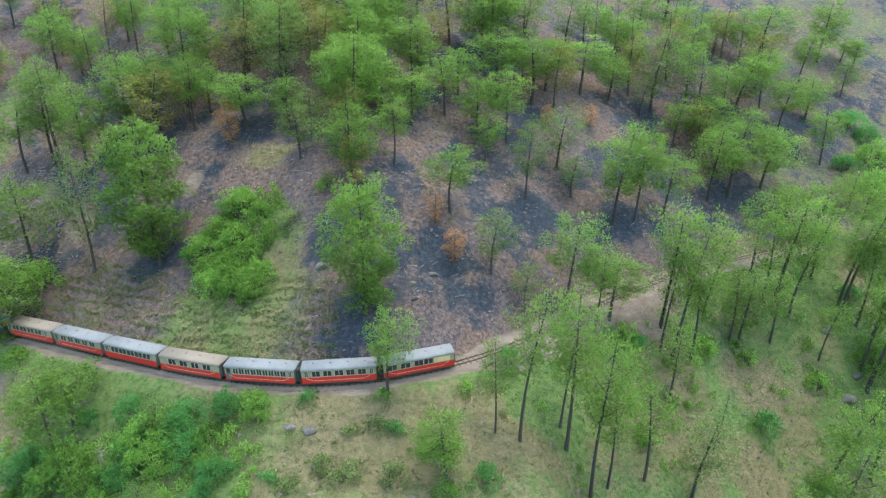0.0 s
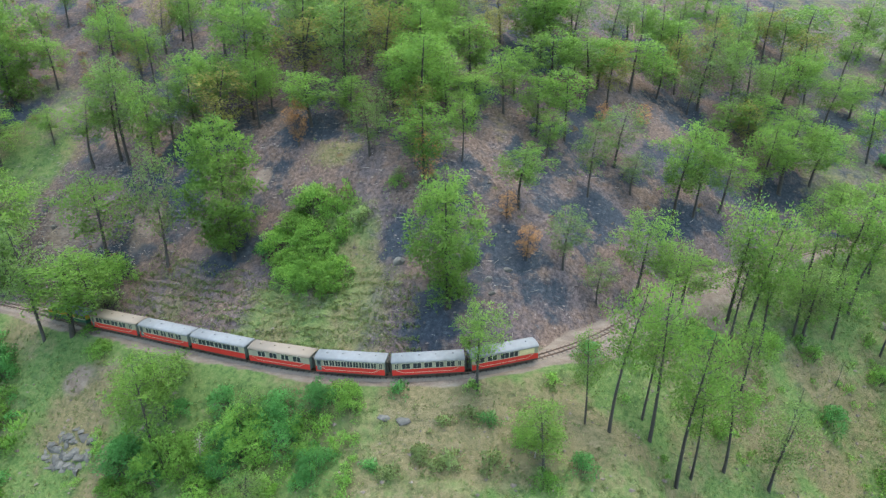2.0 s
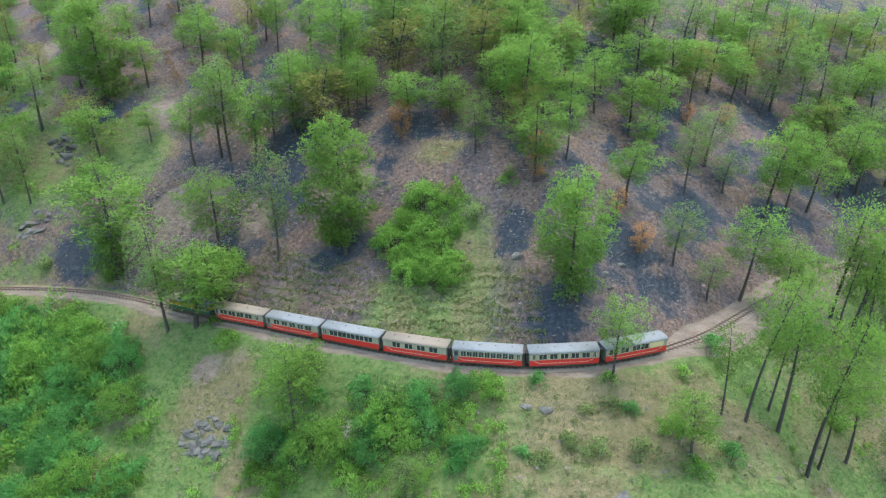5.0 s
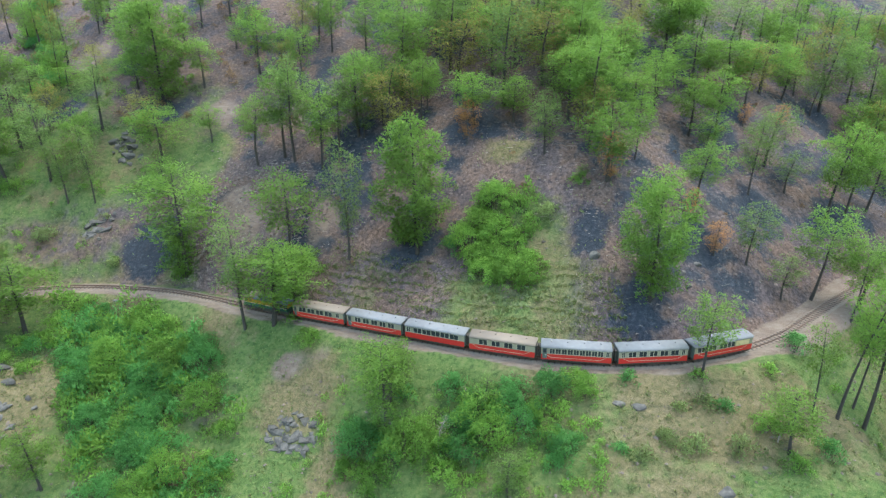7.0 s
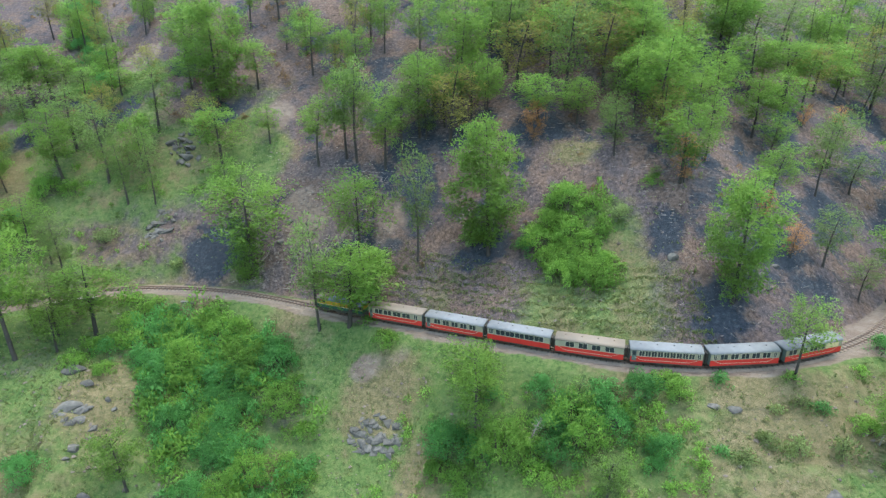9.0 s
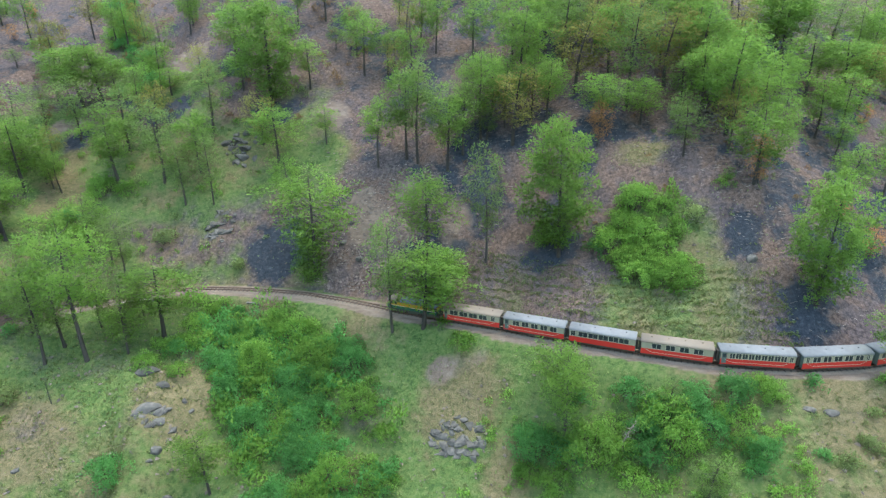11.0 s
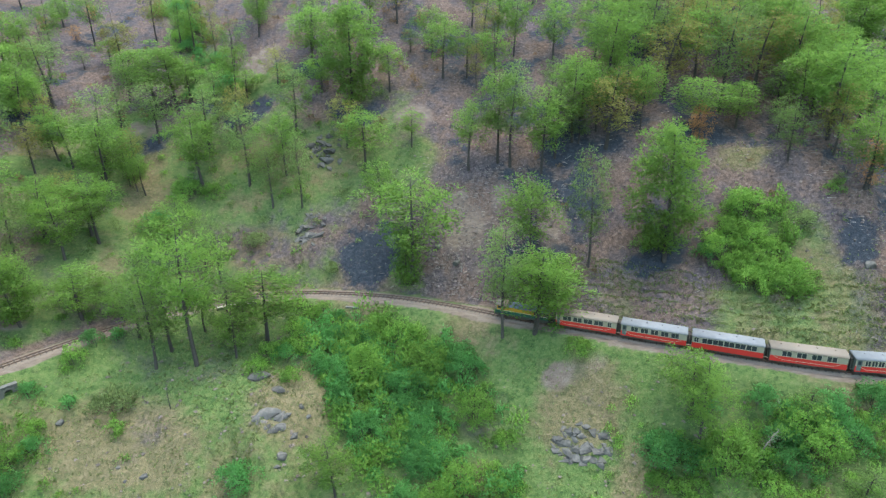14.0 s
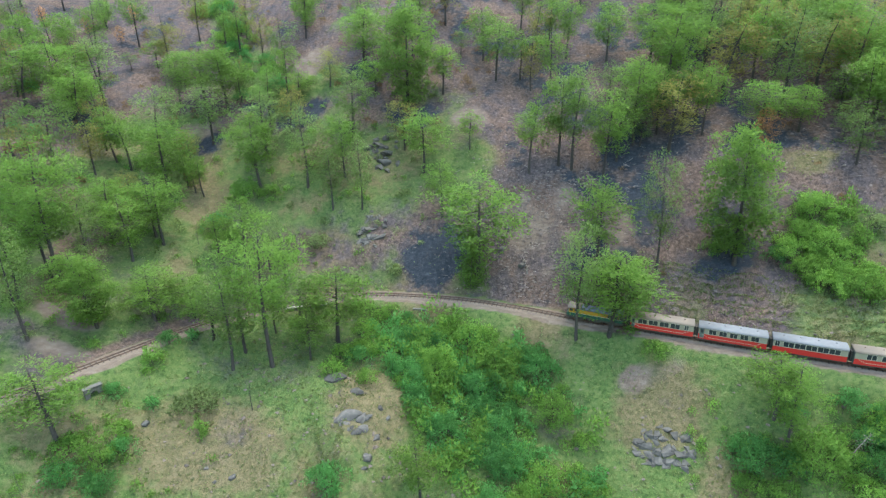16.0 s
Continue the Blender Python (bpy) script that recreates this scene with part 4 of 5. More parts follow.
plant("d", -18.0, 87.5, 5.7, 1.00)
plant("t", -10.6, 70.5, 19.0, 1.09)
plant("l", -6.9, 59.0, 14.1, 0.94)
plant("b", -6.3, 84.7, 5.3, 0.73)
plant("s", 1.3, 78.8, 10.3, 1.25)
plant("s", -1.4, 83.7, 8.5, 1.25)
plant("a", 10.3, 133.1, 15.4, 1.50, 1)
plant("a", 8.7, 132.9, 15.5, 1.33, 1)
plant("d", 18.4, 139.3, 14.1, 1.35, 3)
plant("l", 21.6, 127.6, 12.6, 1.38, 3)
plant("d", 29.3, 147.7, 10.7, 1.50, 4)
plant("a", 29.7, 130.7, 12.7, 1.50, 4)
plant("a", 37.0, 134.7, 11.5, 1.32, 6)
plant("l", 43.5, 156.4, 11.9, 1.45, 6)
plant("d", 44.8, 135.3, 17.7, 1.08, 6)
plant("d", 47.8, 137.3, 18.9, 1.16, 6)
plant("a", 11.6, 108.3, 15.7, 1.39, 2)
plant("a", 7.2, 101.8, 12.9, 1.23, 1)
plant("s", 19.9, 115.4, 8.5, 1.25, 3)
plant("s", 29.6, 119.9, 8.5, 1.25, 4)
plant("d", 20.8, 106.0, 9.3, 1.50, 3)
plant("d", 22.6, 100.5, 14.9, 1.27, 3)
plant("l", 0.9, 86.7, 13.1, 1.36)
plant("d", 13.9, 96.4, 15.1, 0.82, 2)
plant("a", 30.0, 98.4, 16.7, 1.01, 4)
plant("a", 34.2, 99.9, 14.5, 0.90, 5)
plant("l", 40.5, 103.5, 13.9, 1.09, 6)
plant("a", 63.7, 179.9, 17.2, 1.31, 6)
plant("a", 73.5, 167.5, 11.4, 1.50, 6)
plant("l", 82.0, 162.0, 20.5, 1.48, 6)
plant("a", 69.8, 141.9, 16.0, 1.42, 6)
plant("d", 57.2, 135.1, 13.1, 1.47, 6)
plant("a", 78.8, 138.5, 14.5, 1.50, 6)
plant("l", 91.6, 156.0, 18.0, 1.02, 6)
plant("a", 88.0, 144.0, 17.2, 1.50, 6)
plant("a", 104.2, 170.6, 15.3, 1.33, 6)
plant("d", 111.1, 171.4, 13.2, 1.50, 6)
plant("l", 111.7, 166.6, 10.2, 1.50, 6)
plant("d", 103.6, 156.3, 10.1, 1.30, 6)
plant("a", 50.7, 128.7, 8.8, 1.50, 6)
plant("a", 58.4, 130.6, 11.4, 1.43, 6)
plant("l", 54.4, 116.1, 19.7, 0.97, 6)
plant("a", 60.2, 119.2, 18.5, 1.21, 6)
plant("a", 68.5, 122.7, 15.7, 1.16, 6)
plant("d", 6.9, 79.4, 8.1, 1.32, 1)
plant("d", 11.7, 76.6, 13.9, 1.00, 2)
plant("l", 18.0, 79.3, 18.8, 1.01, 3)
plant("h", 33.2, 79.8, 20.6, 0.93, 5)
plant("h", 41.9, 84.8, 15.1, 0.95, 6)
plant("h", 32.3, 76.5, 16.6, 0.91, 5)
plant("h", 34.2, 76.3, 16.7, 0.91, 5)
plant("h", 37.5, 77.2, 15.4, 1.11, 6)
plant("d", 46.6, 81.4, 13.9, 1.16, 6)
plant("h", 53.3, 88.6, 14.6, 1.29, 6)
plant("h", 56.3, 90.0, 15.3, 1.26, 6)
plant("h", 52.9, 93.0, 14.3, 1.22, 6)
plant("l", 72.0, 107.6, 13.3, 1.20, 6)
plant("l", 69.3, 112.7, 10.0, 1.50, 6)
plant("h", 69.4, 92.7, 15.0, 1.18, 6)
plant("h", 69.5, 91.5, 15.5, 1.00, 6)
plant("h", 71.7, 90.2, 15.5, 1.13, 6)
plant("h", 68.9, 83.4, 16.0, 1.04, 6)
plant("h", 69.4, 81.2, 15.7, 1.17, 6)
plant("h", 65.7, 95.8, 11.7, 1.30, 6)
plant("a", 78.7, 105.4, 11.7, 1.50, 6)
plant("h", 81.6, 103.7, 12.2, 1.30, 6)
plant("l", 84.2, 116.6, 9.6, 1.50, 6)
plant("h", 74.4, 89.3, 14.3, 1.22, 6)
plant("l", 24.4, 77.3, 12.2, 1.26, 4)
plant("h", 21.4, 74.2, 13.1, 0.97, 3)
plant("h", 5.7, 55.5, 10.7, 0.89, 1)
plant("h", 8.5, 54.9, 14.7, 0.79, 1)
plant("h", 14.2, 60.1, 15.6, 0.80, 2)
plant("h", 14.7, 58.0, 19.1, 0.91, 2)
plant("h", 17.1, 54.1, 17.1, 0.78, 2)
plant("h", 25.1, 58.6, 13.6, 1.21, 4)
plant("h", 19.6, 55.9, 13.6, 0.90, 3)
plant("l", -0.0, 49.5, 11.1, 1.10)
plant("b", 37.4, 66.2, 10.1, 0.71, 6)
plant("b", 46.2, 69.0, 6.0, 0.83, 6)
plant("b", 50.3, 76.6, 8.3, 0.95, 6)
plant("h", 56.6, 67.9, 11.7, 1.27, 6)
plant("h", 64.7, 70.4, 14.9, 1.21, 6)
plant("d", 32.0, 59.3, 10.7, 1.08, 5)
plant("h", 70.2, 78.5, 10.6, 1.30, 6)
plant("h", 58.6, 88.8, 13.4, 1.13, 6)
plant("h", 45.5, 82.1, 11.8, 1.20, 6)
plant("l", -47.4, 60.9, 12.3, 1.46)
plant("d", -34.6, 57.3, 10.1, 1.19)
plant("l", -47.5, 56.9, 16.7, 0.73)
plant("d", -32.4, 47.8, 6.7, 1.36)
plant("a", -176.4, 124.3, 12.9, 1.50, -5)
plant("l", -177.6, 124.5, 11.6, 1.47, -5)
plant("a", -195.1, 156.2, 9.4, 1.50, -5)
plant("a", -199.6, 145.7, 8.7, 1.50, -5)
plant("l", -210.9, 157.0, 7.3, 1.50, -5)
plant("a", -192.9, 171.7, 7.8, 1.50, -5)
plant("s", -206.4, 164.9, 8.5, 1.25, -5)
plant("s", -194.6, 165.8, 8.5, 1.25, -5)
plant("s", -188.3, 179.3, 9.3, 1.25, -5)
plant("s", -185.8, 165.1, 8.5, 1.25, -5)
plant("d", -173.1, 130.7, 12.2, 1.50, -5)
plant("d", -176.5, 151.0, 8.8, 1.50, -5)
plant("a", -150.2, 134.2, 16.5, 1.37, -5)
plant("l", -170.7, 153.9, 8.0, 1.50, -5)
plant("a", -161.9, 146.5, 10.2, 1.50, -5)
plant("a", -159.1, 112.4, 13.6, 1.50, -5)
plant("l", -149.2, 107.7, 20.1, 1.05, -4)
plant("a", -152.3, 110.9, 15.8, 0.81, -5)
plant("a", -162.2, 113.3, 10.9, 1.19, -5)
plant("d", -145.3, 122.8, 14.4, 1.30, -4)
plant("l", -156.5, 79.8, 18.5, 1.11, -5)
plant("a", -155.2, 79.7, 19.2, 1.10, -5)
plant("b", -163.5, 81.6, 6.9, 1.22, -5)
plant("d", -152.8, 67.2, 12.9, 0.95, -5)
plant("a", -147.4, 87.6, 11.6, 1.10, -4)
plant("l", -146.8, 95.5, 12.8, 1.19, -4)
plant("a", -144.6, 93.7, 13.3, 1.17, -4)
plant("b", -139.0, 95.5, 5.7, 1.50, -3)
plant("d", -149.1, 79.0, 16.3, 1.06, -4)
plant("t", -146.2, 73.1, 8.5, 1.30, -4)
plant("a", -139.3, 77.4, 10.6, 1.50, -3)
plant("l", -134.1, 80.2, 9.9, 1.50, -3)
plant("a", -146.6, 110.5, 9.2, 1.26, -4)
plant("a", -144.6, 109.5, 11.0, 1.05, -4)
plant("l", -142.7, 108.9, 10.4, 0.97, -4)
plant("a", -131.2, 110.4, 14.2, 1.30, -2)
plant("d", -115.0, 104.0, 13.7, 0.88)
plant("d", -109.1, 103.2, 11.5, 0.76)
plant("d", -125.0, 92.6, 15.1, 0.89, -2)
plant("d", -121.6, 90.3, 13.6, 0.82, -1)
plant("a", -118.7, 71.6, 19.7, 1.01, -1)
plant("l", -109.9, 78.6, 15.5, 1.33)
plant("d", -124.4, 70.1, 14.8, 0.87, -1)
plant("a", -112.6, 135.2, 12.8, 1.50)
plant("t", -101.5, 122.4, 17.5, 1.1)
plant("a", -109.0, 127.2, 8.6, 1.39)
plant("l", -127.4, 131.4, 8.2, 1.50, -2)
plant("d", -140.1, 145.6, 8.3, 1.50, -3)
plant("a", -145.3, 134.0, 17.3, 1.31, -4)
plant("d", -142.3, 135.7, 9.3, 1.29, -4)
plant("d", -121.1, 109.1, 12.8, 1.16, -1)
plant("d", -117.5, 111.4, 8.9, 1.16, -1)
plant("d", -90.3, 139.3, 5.9, 1.50)
plant("a", -88.1, 112.6, 9.1, 1.50)
plant("l", -76.7, 105.3, 16.4, 1.15)
plant("l", -86.7, 90.1, 22.3, 1.12)
plant("y", -87.7, 90.0, 10.2, 1.00)
plant("b", -77.2, 90.6, 10.0, 0.65)
plant("l", -66.7, 74.6, 16.6, 1.45)
plant("l", -63.6, 75.8, 15.4, 1.4)
plant("d", -71.5, 75.2, 15.3, 0.85)
plant("l", -142.2, 54.9, 12.9, 1.32, -4)
plant("b", -142.5, 48.0, 6.8, 0.76, -4)
plant("b", -123.9, 52.0, 3.2, 1.50, -1)
plant("a", -94.7, 55.7, 16.8, 0.99)
bush("v", -106.8, 54.1, 4.0)
bush("c", -37.0, 84.1, 4.3)
bush("c", -31.9, 83.8, 4.5)
bush("c", -27.2, 78.5, 3.6)
bush("c", -33.9, 77.8, 3.6)
bush("c", -28.4, 76.2, 4.0)
bush("c", -32.2, 81.1, 5.1)
bush("c", -32.0, 88.3, 4.4)
bush("c", -35.0, 80.8, 3.8)
bush("c", -29.6, 82.2, 3.8)
bush("c", -34.6, 86.0, 3.6)
bush("c", -30.6, 78.4, 3.6)
bush("v", -28.6, 86.5, 2.9)
bush("v", -38.8, 83.9, 2.8)
bush("v", -64.2, 84.3, 4.9)
bush("w", -64.4, 81.0, 4.7)
bush("v", -47.3, 88.0, 3.0)
bush("w", -23.7, 84.5, 2.8)
bush("v", -18.4, 87.2, 2.1)
bush("w", 3.2, 95.2, 2.0)
bush("v", -45.1, 61.1, 2.1)
bush("v", -31.4, 58.2, 3.7)
bush("v", -26.3, 57.8, 3.6)
bush("v", -23.2, 58.1, 2.9)
bush("v", -21.8, 56.8, 2.5)
bush("v", -35.2, 56.5, 4.0)
bush("v", -30.0, 55.0, 3.6)
bush("v", -38.7, 60.4, 3.0)
bush("v", -51.1, 57.2, 4.5)
bush("v", -44.4, 55.2, 4.4)
bush("v", -37.4, 53.8, 3.9)
bush("v", -25.7, 51.0, 3.4)
bush("v", -60.6, 71.1, 2.6)
bush("v", -63.6, 74.3, 1.8)
bush("w", -11.0, 54.8, 1.7)
bush("v", -16.5, 58.3, 1.8)
bush("w", -5.5, 49.4, 2.0)
bush("w", -12.1, 49.4, 1.6)
bush("v", 27.0, 76.0, 2.7)
bush("v", 28.6, 75.3, 2.7)
bush("v", 39.8, 79.2, 2.9)
bush("v", 47.4, 79.5, 2.4)
bush("v", 47.5, 71.9, 3.2)
bush("v", 59.3, 79.9, 3.0)
bush("v", 54.7, 67.1, 3.1)
bush("v", 71.8, 84.3, 4.1)
bush("v", 72.1, 94.2, 3.3)
bush("v", 91.5, 131.7, 4.2)
bush("v", 98.7, 132.7, 5.7)
bush("v", 102.0, 141.3, 5.9)
bush("v", 100.0, 145.8, 4.5)
bush("v", 92.6, 121.5, 5.3)
bush("v", 4.2, 49.0, 2.3)
bush("v", 16.1, 56.5, 0.9)
bush("v", 26.4, 63.4, 2.4)
bush("v", -5.8, 54.4, 1.7)
bush("v", -7.4, 58.8, 1.5)
bush("v", -190.6, 131.2, 3.7)
bush("v", -184.1, 120.2, 2.4)
bush("v", -183.6, 114.4, 2.0)
bush("v", -179.6, 114.7, 2.7)
bush("v", -178.7, 109.0, 2.0)
bush("v", -137.7, 101.9, 3.6)
bush("v", -133.8, 98.3, 2.9)
bush("v", -133.1, 107.6, 3.7)
bush("v", -128.5, 108.0, 3.1)
bush("w", -117.3, 98.8, 2.9)
bush("w", -101.8, 93.6, 2.3)
bush("v", -138.4, 62.1, 2.1)
bush("v", -133.2, 62.3, 1.9)
bush("v", -135.6, 57.5, 2.5)
bush("v", -125.6, 59.9, 1.8)
bush("v", -135.4, 68.7, 2.7)
bush("v", -134.6, 72.0, 2.4)
bush("v", -139.7, 54.1, 3.2)
bush("v", -136.1, 53.8, 3.2)
bush("v", -139.4, 50.8, 3.5)
bush("v", -135.3, 50.7, 3.5)
bush("v", -134.1, 55.7, 2.4)
bush("v", -132.0, 74.1, 1.9)
bush("v", -135.7, 66.6, 1.3)
bush("v", -105.4, 81.0, 3.1)
bush("v", -101.8, 83.9, 2.6)
bush("v", -98.3, 82.9, 2.1)
bush("v", -92.9, 79.9, 3.1)
bush("v", -87.3, 78.4, 3.5)
bush("v", -109.2, 71.1, 2.8)
bush("v", -105.3, 74.1, 2.9)
bush("w", -127.3, 63.6, 4.0)
bush("v", -42.4, 56.3, 2.4)
bush("v", -40.3, 54.6, 2.7)
bush("v", -35.1, 58.1, 3.6)
bush("v", -30.9, 57.2, 3.1)
bush("v", -27.6, 55.9, 2.7)
bush("v", -37.4, 56.3, 3.5)
bush("v", -33.3, 54.3, 3.4)
bush("v", -26.8, 52.5, 2.6)
bush("v", -26.4, 49.3, 2.1)
bush("v", -39.7, 51.7, 3.0)
bush("v", -31.2, 49.3, 2.2)
bush("v", -47.6, 56.1, 3.2)
bush("v", -52.1, 55.3, 2.8)
bush("v", -49.0, 53.0, 3.1)
bush("v", -53.1, 58.4, 2.5)
bush("w", -13.5, 50.8, 2.1)
bush("w", -10.4, 50.2, 1.8)
bush("w", -16.7, 49.0, 1.8)
bush("v", -19.2, 50.0, 1.4)
bush("w", -7.9, 55.0, 1.5)
bush("v", 2.5, 60.6, 1.6)
bush("v", -1.5, 52.6, 2.2)
bush("v", -0.0, 47.8, 2.1)
bush("v", 8.0, 65.2, 2.5)
bush("v", -105.3, 75.9, 3.0)
bush("v", -108.3, 74.6, 2.9)
bush("v", -100.5, 73.3, 2.9)
bush("v", -103.8, 70.0, 2.3)
gully = random.Random(77)
for _ in range(90):
    x, y = gully.uniform(-100, -66), gully.uniform(46, 80)
    if -90 - (y - 57) * 0.6 < x < -70 - max(0, y - 62) * 0.65:
        bush("v", x, y, gully.choice((1.8, 2.4, 3.0, 3.4, 4.0)))
for _ in range(34):
    y = gully.uniform(136, 190)
    bush("v", -153.5 - 0.62 * (y - 165) + gully.gauss(0, 3.2), y, gully.uniform(2.2, 4.2))
plant("g", -40.6, 54.9, 6.0, 1.3)
plant("g", -36.8, 59.2, 5.5, 1.2)
plant("b", -119.2, 63.2, 7.0, 1.6)
plant("g", -85.5, 92.0, 11.0, 1.3, 48)
plant("g", -0.8, 50.7, 7.6, 1.49)
plant("g", -78.0, 89.3, 10.3, 1.13)
plant("g", -87.2, 94.2, 5.8, 1.50)

# ---- the upper wood and the undergrowth ----
def wood_places(count, x0, x1, d0, d1, kinds, lo, hi, seed, apart):
    """Places for pines in the gaps of the wood, none nearer to another than that."""
    rng = random.Random(seed)
    for _ in range(count * 4):
        p, h = on_line(rng.uniform(arc_at(x0), arc_at(x1)))
        d = rng.uniform(d0, d1)
        x, y = p.x - math.sin(h) * d, p.y + math.cos(h) * d
        if all((x - a) ** 2 + (y - b) ** 2 > apart * apart for a, b in ROOTED):
            yield rng.choice(kinds), x, y, rng.uniform(lo, hi), rng.uniform(1.0, 1.4)
            count -= 1
            if not count:
                break


def wood(*args, apart=4.2):
    for place in wood_places(*args, apart):
        plant(*place)


def far_wood(name, label, *args, apart=4.2):
    """The far wood, where single pines run together: trunks in one part, crowns in another."""
    mats = [NEEDLES, NEEDLES_DULL, NEEDLES_OLIVE]
    rng = np.random.default_rng(args[-1])
    tv, tf, cv, cn, index = [], [], [], [], []
    for kind, x, y, tall, wide in wood_places(*args, apart):
        ROOTED.append((x, y))
        model = KINDS[kind][rng.integers(len(KINDS[kind]))]
        k, a = tall / 15, rng.uniform(0, 6.283)
        r = np.array([[math.cos(a), -math.sin(a), 0], [math.sin(a), math.cos(a), 0], [0, 0, 1]])
        grow, at = np.array([k * wide, k * wide, k]), np.array([x, y, ground(x, y) - 0.15])
        for child in model.children:
            me = child.data
            if me.name in CROWNS:
                v, f, soft = CROWNS[me.name]
                n = int(len(f) * 0.8)
                cv.append((v[:n * 3] * grow) @ r.T + at)
                cn.append(soft[:n * 3] @ r.T)
                index.append(np.full(n, mats.index(me.materials[0])))
            else:
                base = sum(len(q) for q in tv)
                v = np.array([q.co for q in me.vertices])
                tv.append((v * grow) @ r.T + at)
                tf += [tuple(i + base for i in q.vertices) for q in me.polygons]
    root = tagged(new(name), label, "woodland", kind="stuff")
    new("trunks", mesh_of("trunks", np.concatenate(tv), tf, [BARK], smooth=True)).parent = root
    v = np.concatenate(cv)
    new("crowns", leaf_mesh("crowns", v, np.arange(len(v)).reshape(-1, 3), np.concatenate(cn), mats, np.concatenate(index))).parent = root
    return root


wood(44, -72, 46, 30, 78, "alodla", 12, 17, 15)
wood(7, -75, -40, 40, 76, "ald", 13, 16, 33, apart=5.0)
wood(10, -176, -120, 46, 78, "aal", 12, 16, 34, apart=4)
wood(20, -150, -88, 12, 50, "aldo", 9, 15, 16, apart=3.8)
wood(20, -172, -112, 6, 46, "alda", 9, 15, 20, apart=4)
wood(7, 16, 80, -36, -7, "h", 10, 15, 17, apart=4)
wood(10, -132, -112, -16, -4, "ld", 9, 13, 18)
far_wood("upper_wood", "green and browning pines high on the burnt slope", 36, -75, 45, 78, 130, "aldo", 13, 18, 11)
far_wood("spur_wood", "open pine wood on the upper spur", 50, -165, -84, 40, 82, "aldo", 11, 16, 19, apart=4)
far_wood("ridge_wood", "pines towards the ridge", 44, -175, -80, 80, 140, "ldao", 13, 18, 12, apart=4)
far_wood("shoulder_wood", "pines on the grassy shoulder of the hill", 20, 48, 100, 20, 70, "aldo", 13, 17, 13)


def undergrowth(name, count, x0, x1, d0, d1, lo, hi, mat, label, seed, keep=None):
    """Low growth that runs together over a stretch of the slope, joined."""
    rng = np.random.default_rng(seed)
    shapes = [shrub_shape(seed * 10 + i, 1.2, 1.1, 0.31, 0.36)[2:] for i in range(4)]
    vs, ns = [], []
    for _ in range(count):
        p, h = on_line(rng.uniform(arc_at(x0), arc_at(x1)))
        d = rng.uniform(d0, d1)
        x, y = p.x - math.sin(h) * d, p.y + math.cos(h) * d
        if keep and not keep(x, y):
            continue
        if value_noise(np.array([x]), np.array([y]), 7.0, seed)[0] < rng.uniform(-1.1, 0.3):
            continue
        v, f, soft = shapes[rng.integers(4)]
        a, k = rng.uniform(0, 6.283), rng.uniform(lo, hi)
        r = np.array([[math.cos(a), -math.sin(a), 0], [math.sin(a), math.cos(a), 0], [0, 0, 1]])
        vs.append((v * [k, k, k * rng.uniform(0.9, 1.7)]) @ r.T + [x, y, ground(x, y) - 0.1])
        ns.append(soft @ r.T)
    v = np.concatenate(vs)
    return tagged(new(name, leaf_mesh(name, v, np.arange(len(v)).reshape(-1, 3), np.concatenate(ns), [mat])), label, "undergrowth", kind="stuff")


def in_gully(x, y):
    return -91 - (y - 57) * 0.6 < x < -68.6 - max(0, y - 62) * 0.65


undergrowth("gully_thicket", 420, -110, -56, -46, -4, 0.7, 1.9, LEAVES, "thick green growth filling the gully below the line", 5, in_gully)
undergrowth("dark_thicket", 520, -110, -56, -42, -5, 0.7, 1.5, LEAVES_BLUE, "deep green growth in the gully", 6, in_gully)
undergrowth("slope_thicket", 110, -42, -31, 11, 25, 0.6, 1.4, LEAVES, "bright green growth in a hollow above the line", 15)
undergrowth("lower_growth", 300, -54, -20, -28, -6, 0.4, 1.0, LEAVES, "low green growth below the line", 7)
undergrowth("bend_growth", 170, -164, -138, -36, -7, 0.4, 1.1, LEAVES, "green growth below the lower bend", 8)
undergrowth("flank_growth", 200, 6, 70, -34, -5, 0.3, 0.9, LEAVES, "green growth on the steep lower flank", 9)
undergrowth("spur_growth", 330, -172, -102, 4, 48, 0.3, 1.0, LEAVES, "patches of green growth between the pines of the spur", 16)
undergrowth("spur_scrub", 220, -170, -98, 4, 60, 0.3, 0.9, SCRUB, "olive scrub on the grassy spur", 10)
undergrowth("nose_scrub", 80, -26, 6, -22, -4, 0.2, 0.5, SCRUB, "low scrub on the dry nose", 11)
undergrowth("burnt_scrub", 110, -90, 60, 8, 70, 0.2, 0.6, RUST_SCRUB, "scorched rust brown undergrowth", 12)
undergrowth("rusty_bracken", 430, -172, -92, 30, 125, 0.4, 1.1, RUST_SCRUB, "rust brown undergrowth high on the slope", 14)
undergrowth("slope_scrub", 140, -75, 60, 10, 75, 0.2, 0.6, SCRUB, "olive scrub between the burnt pines", 13)


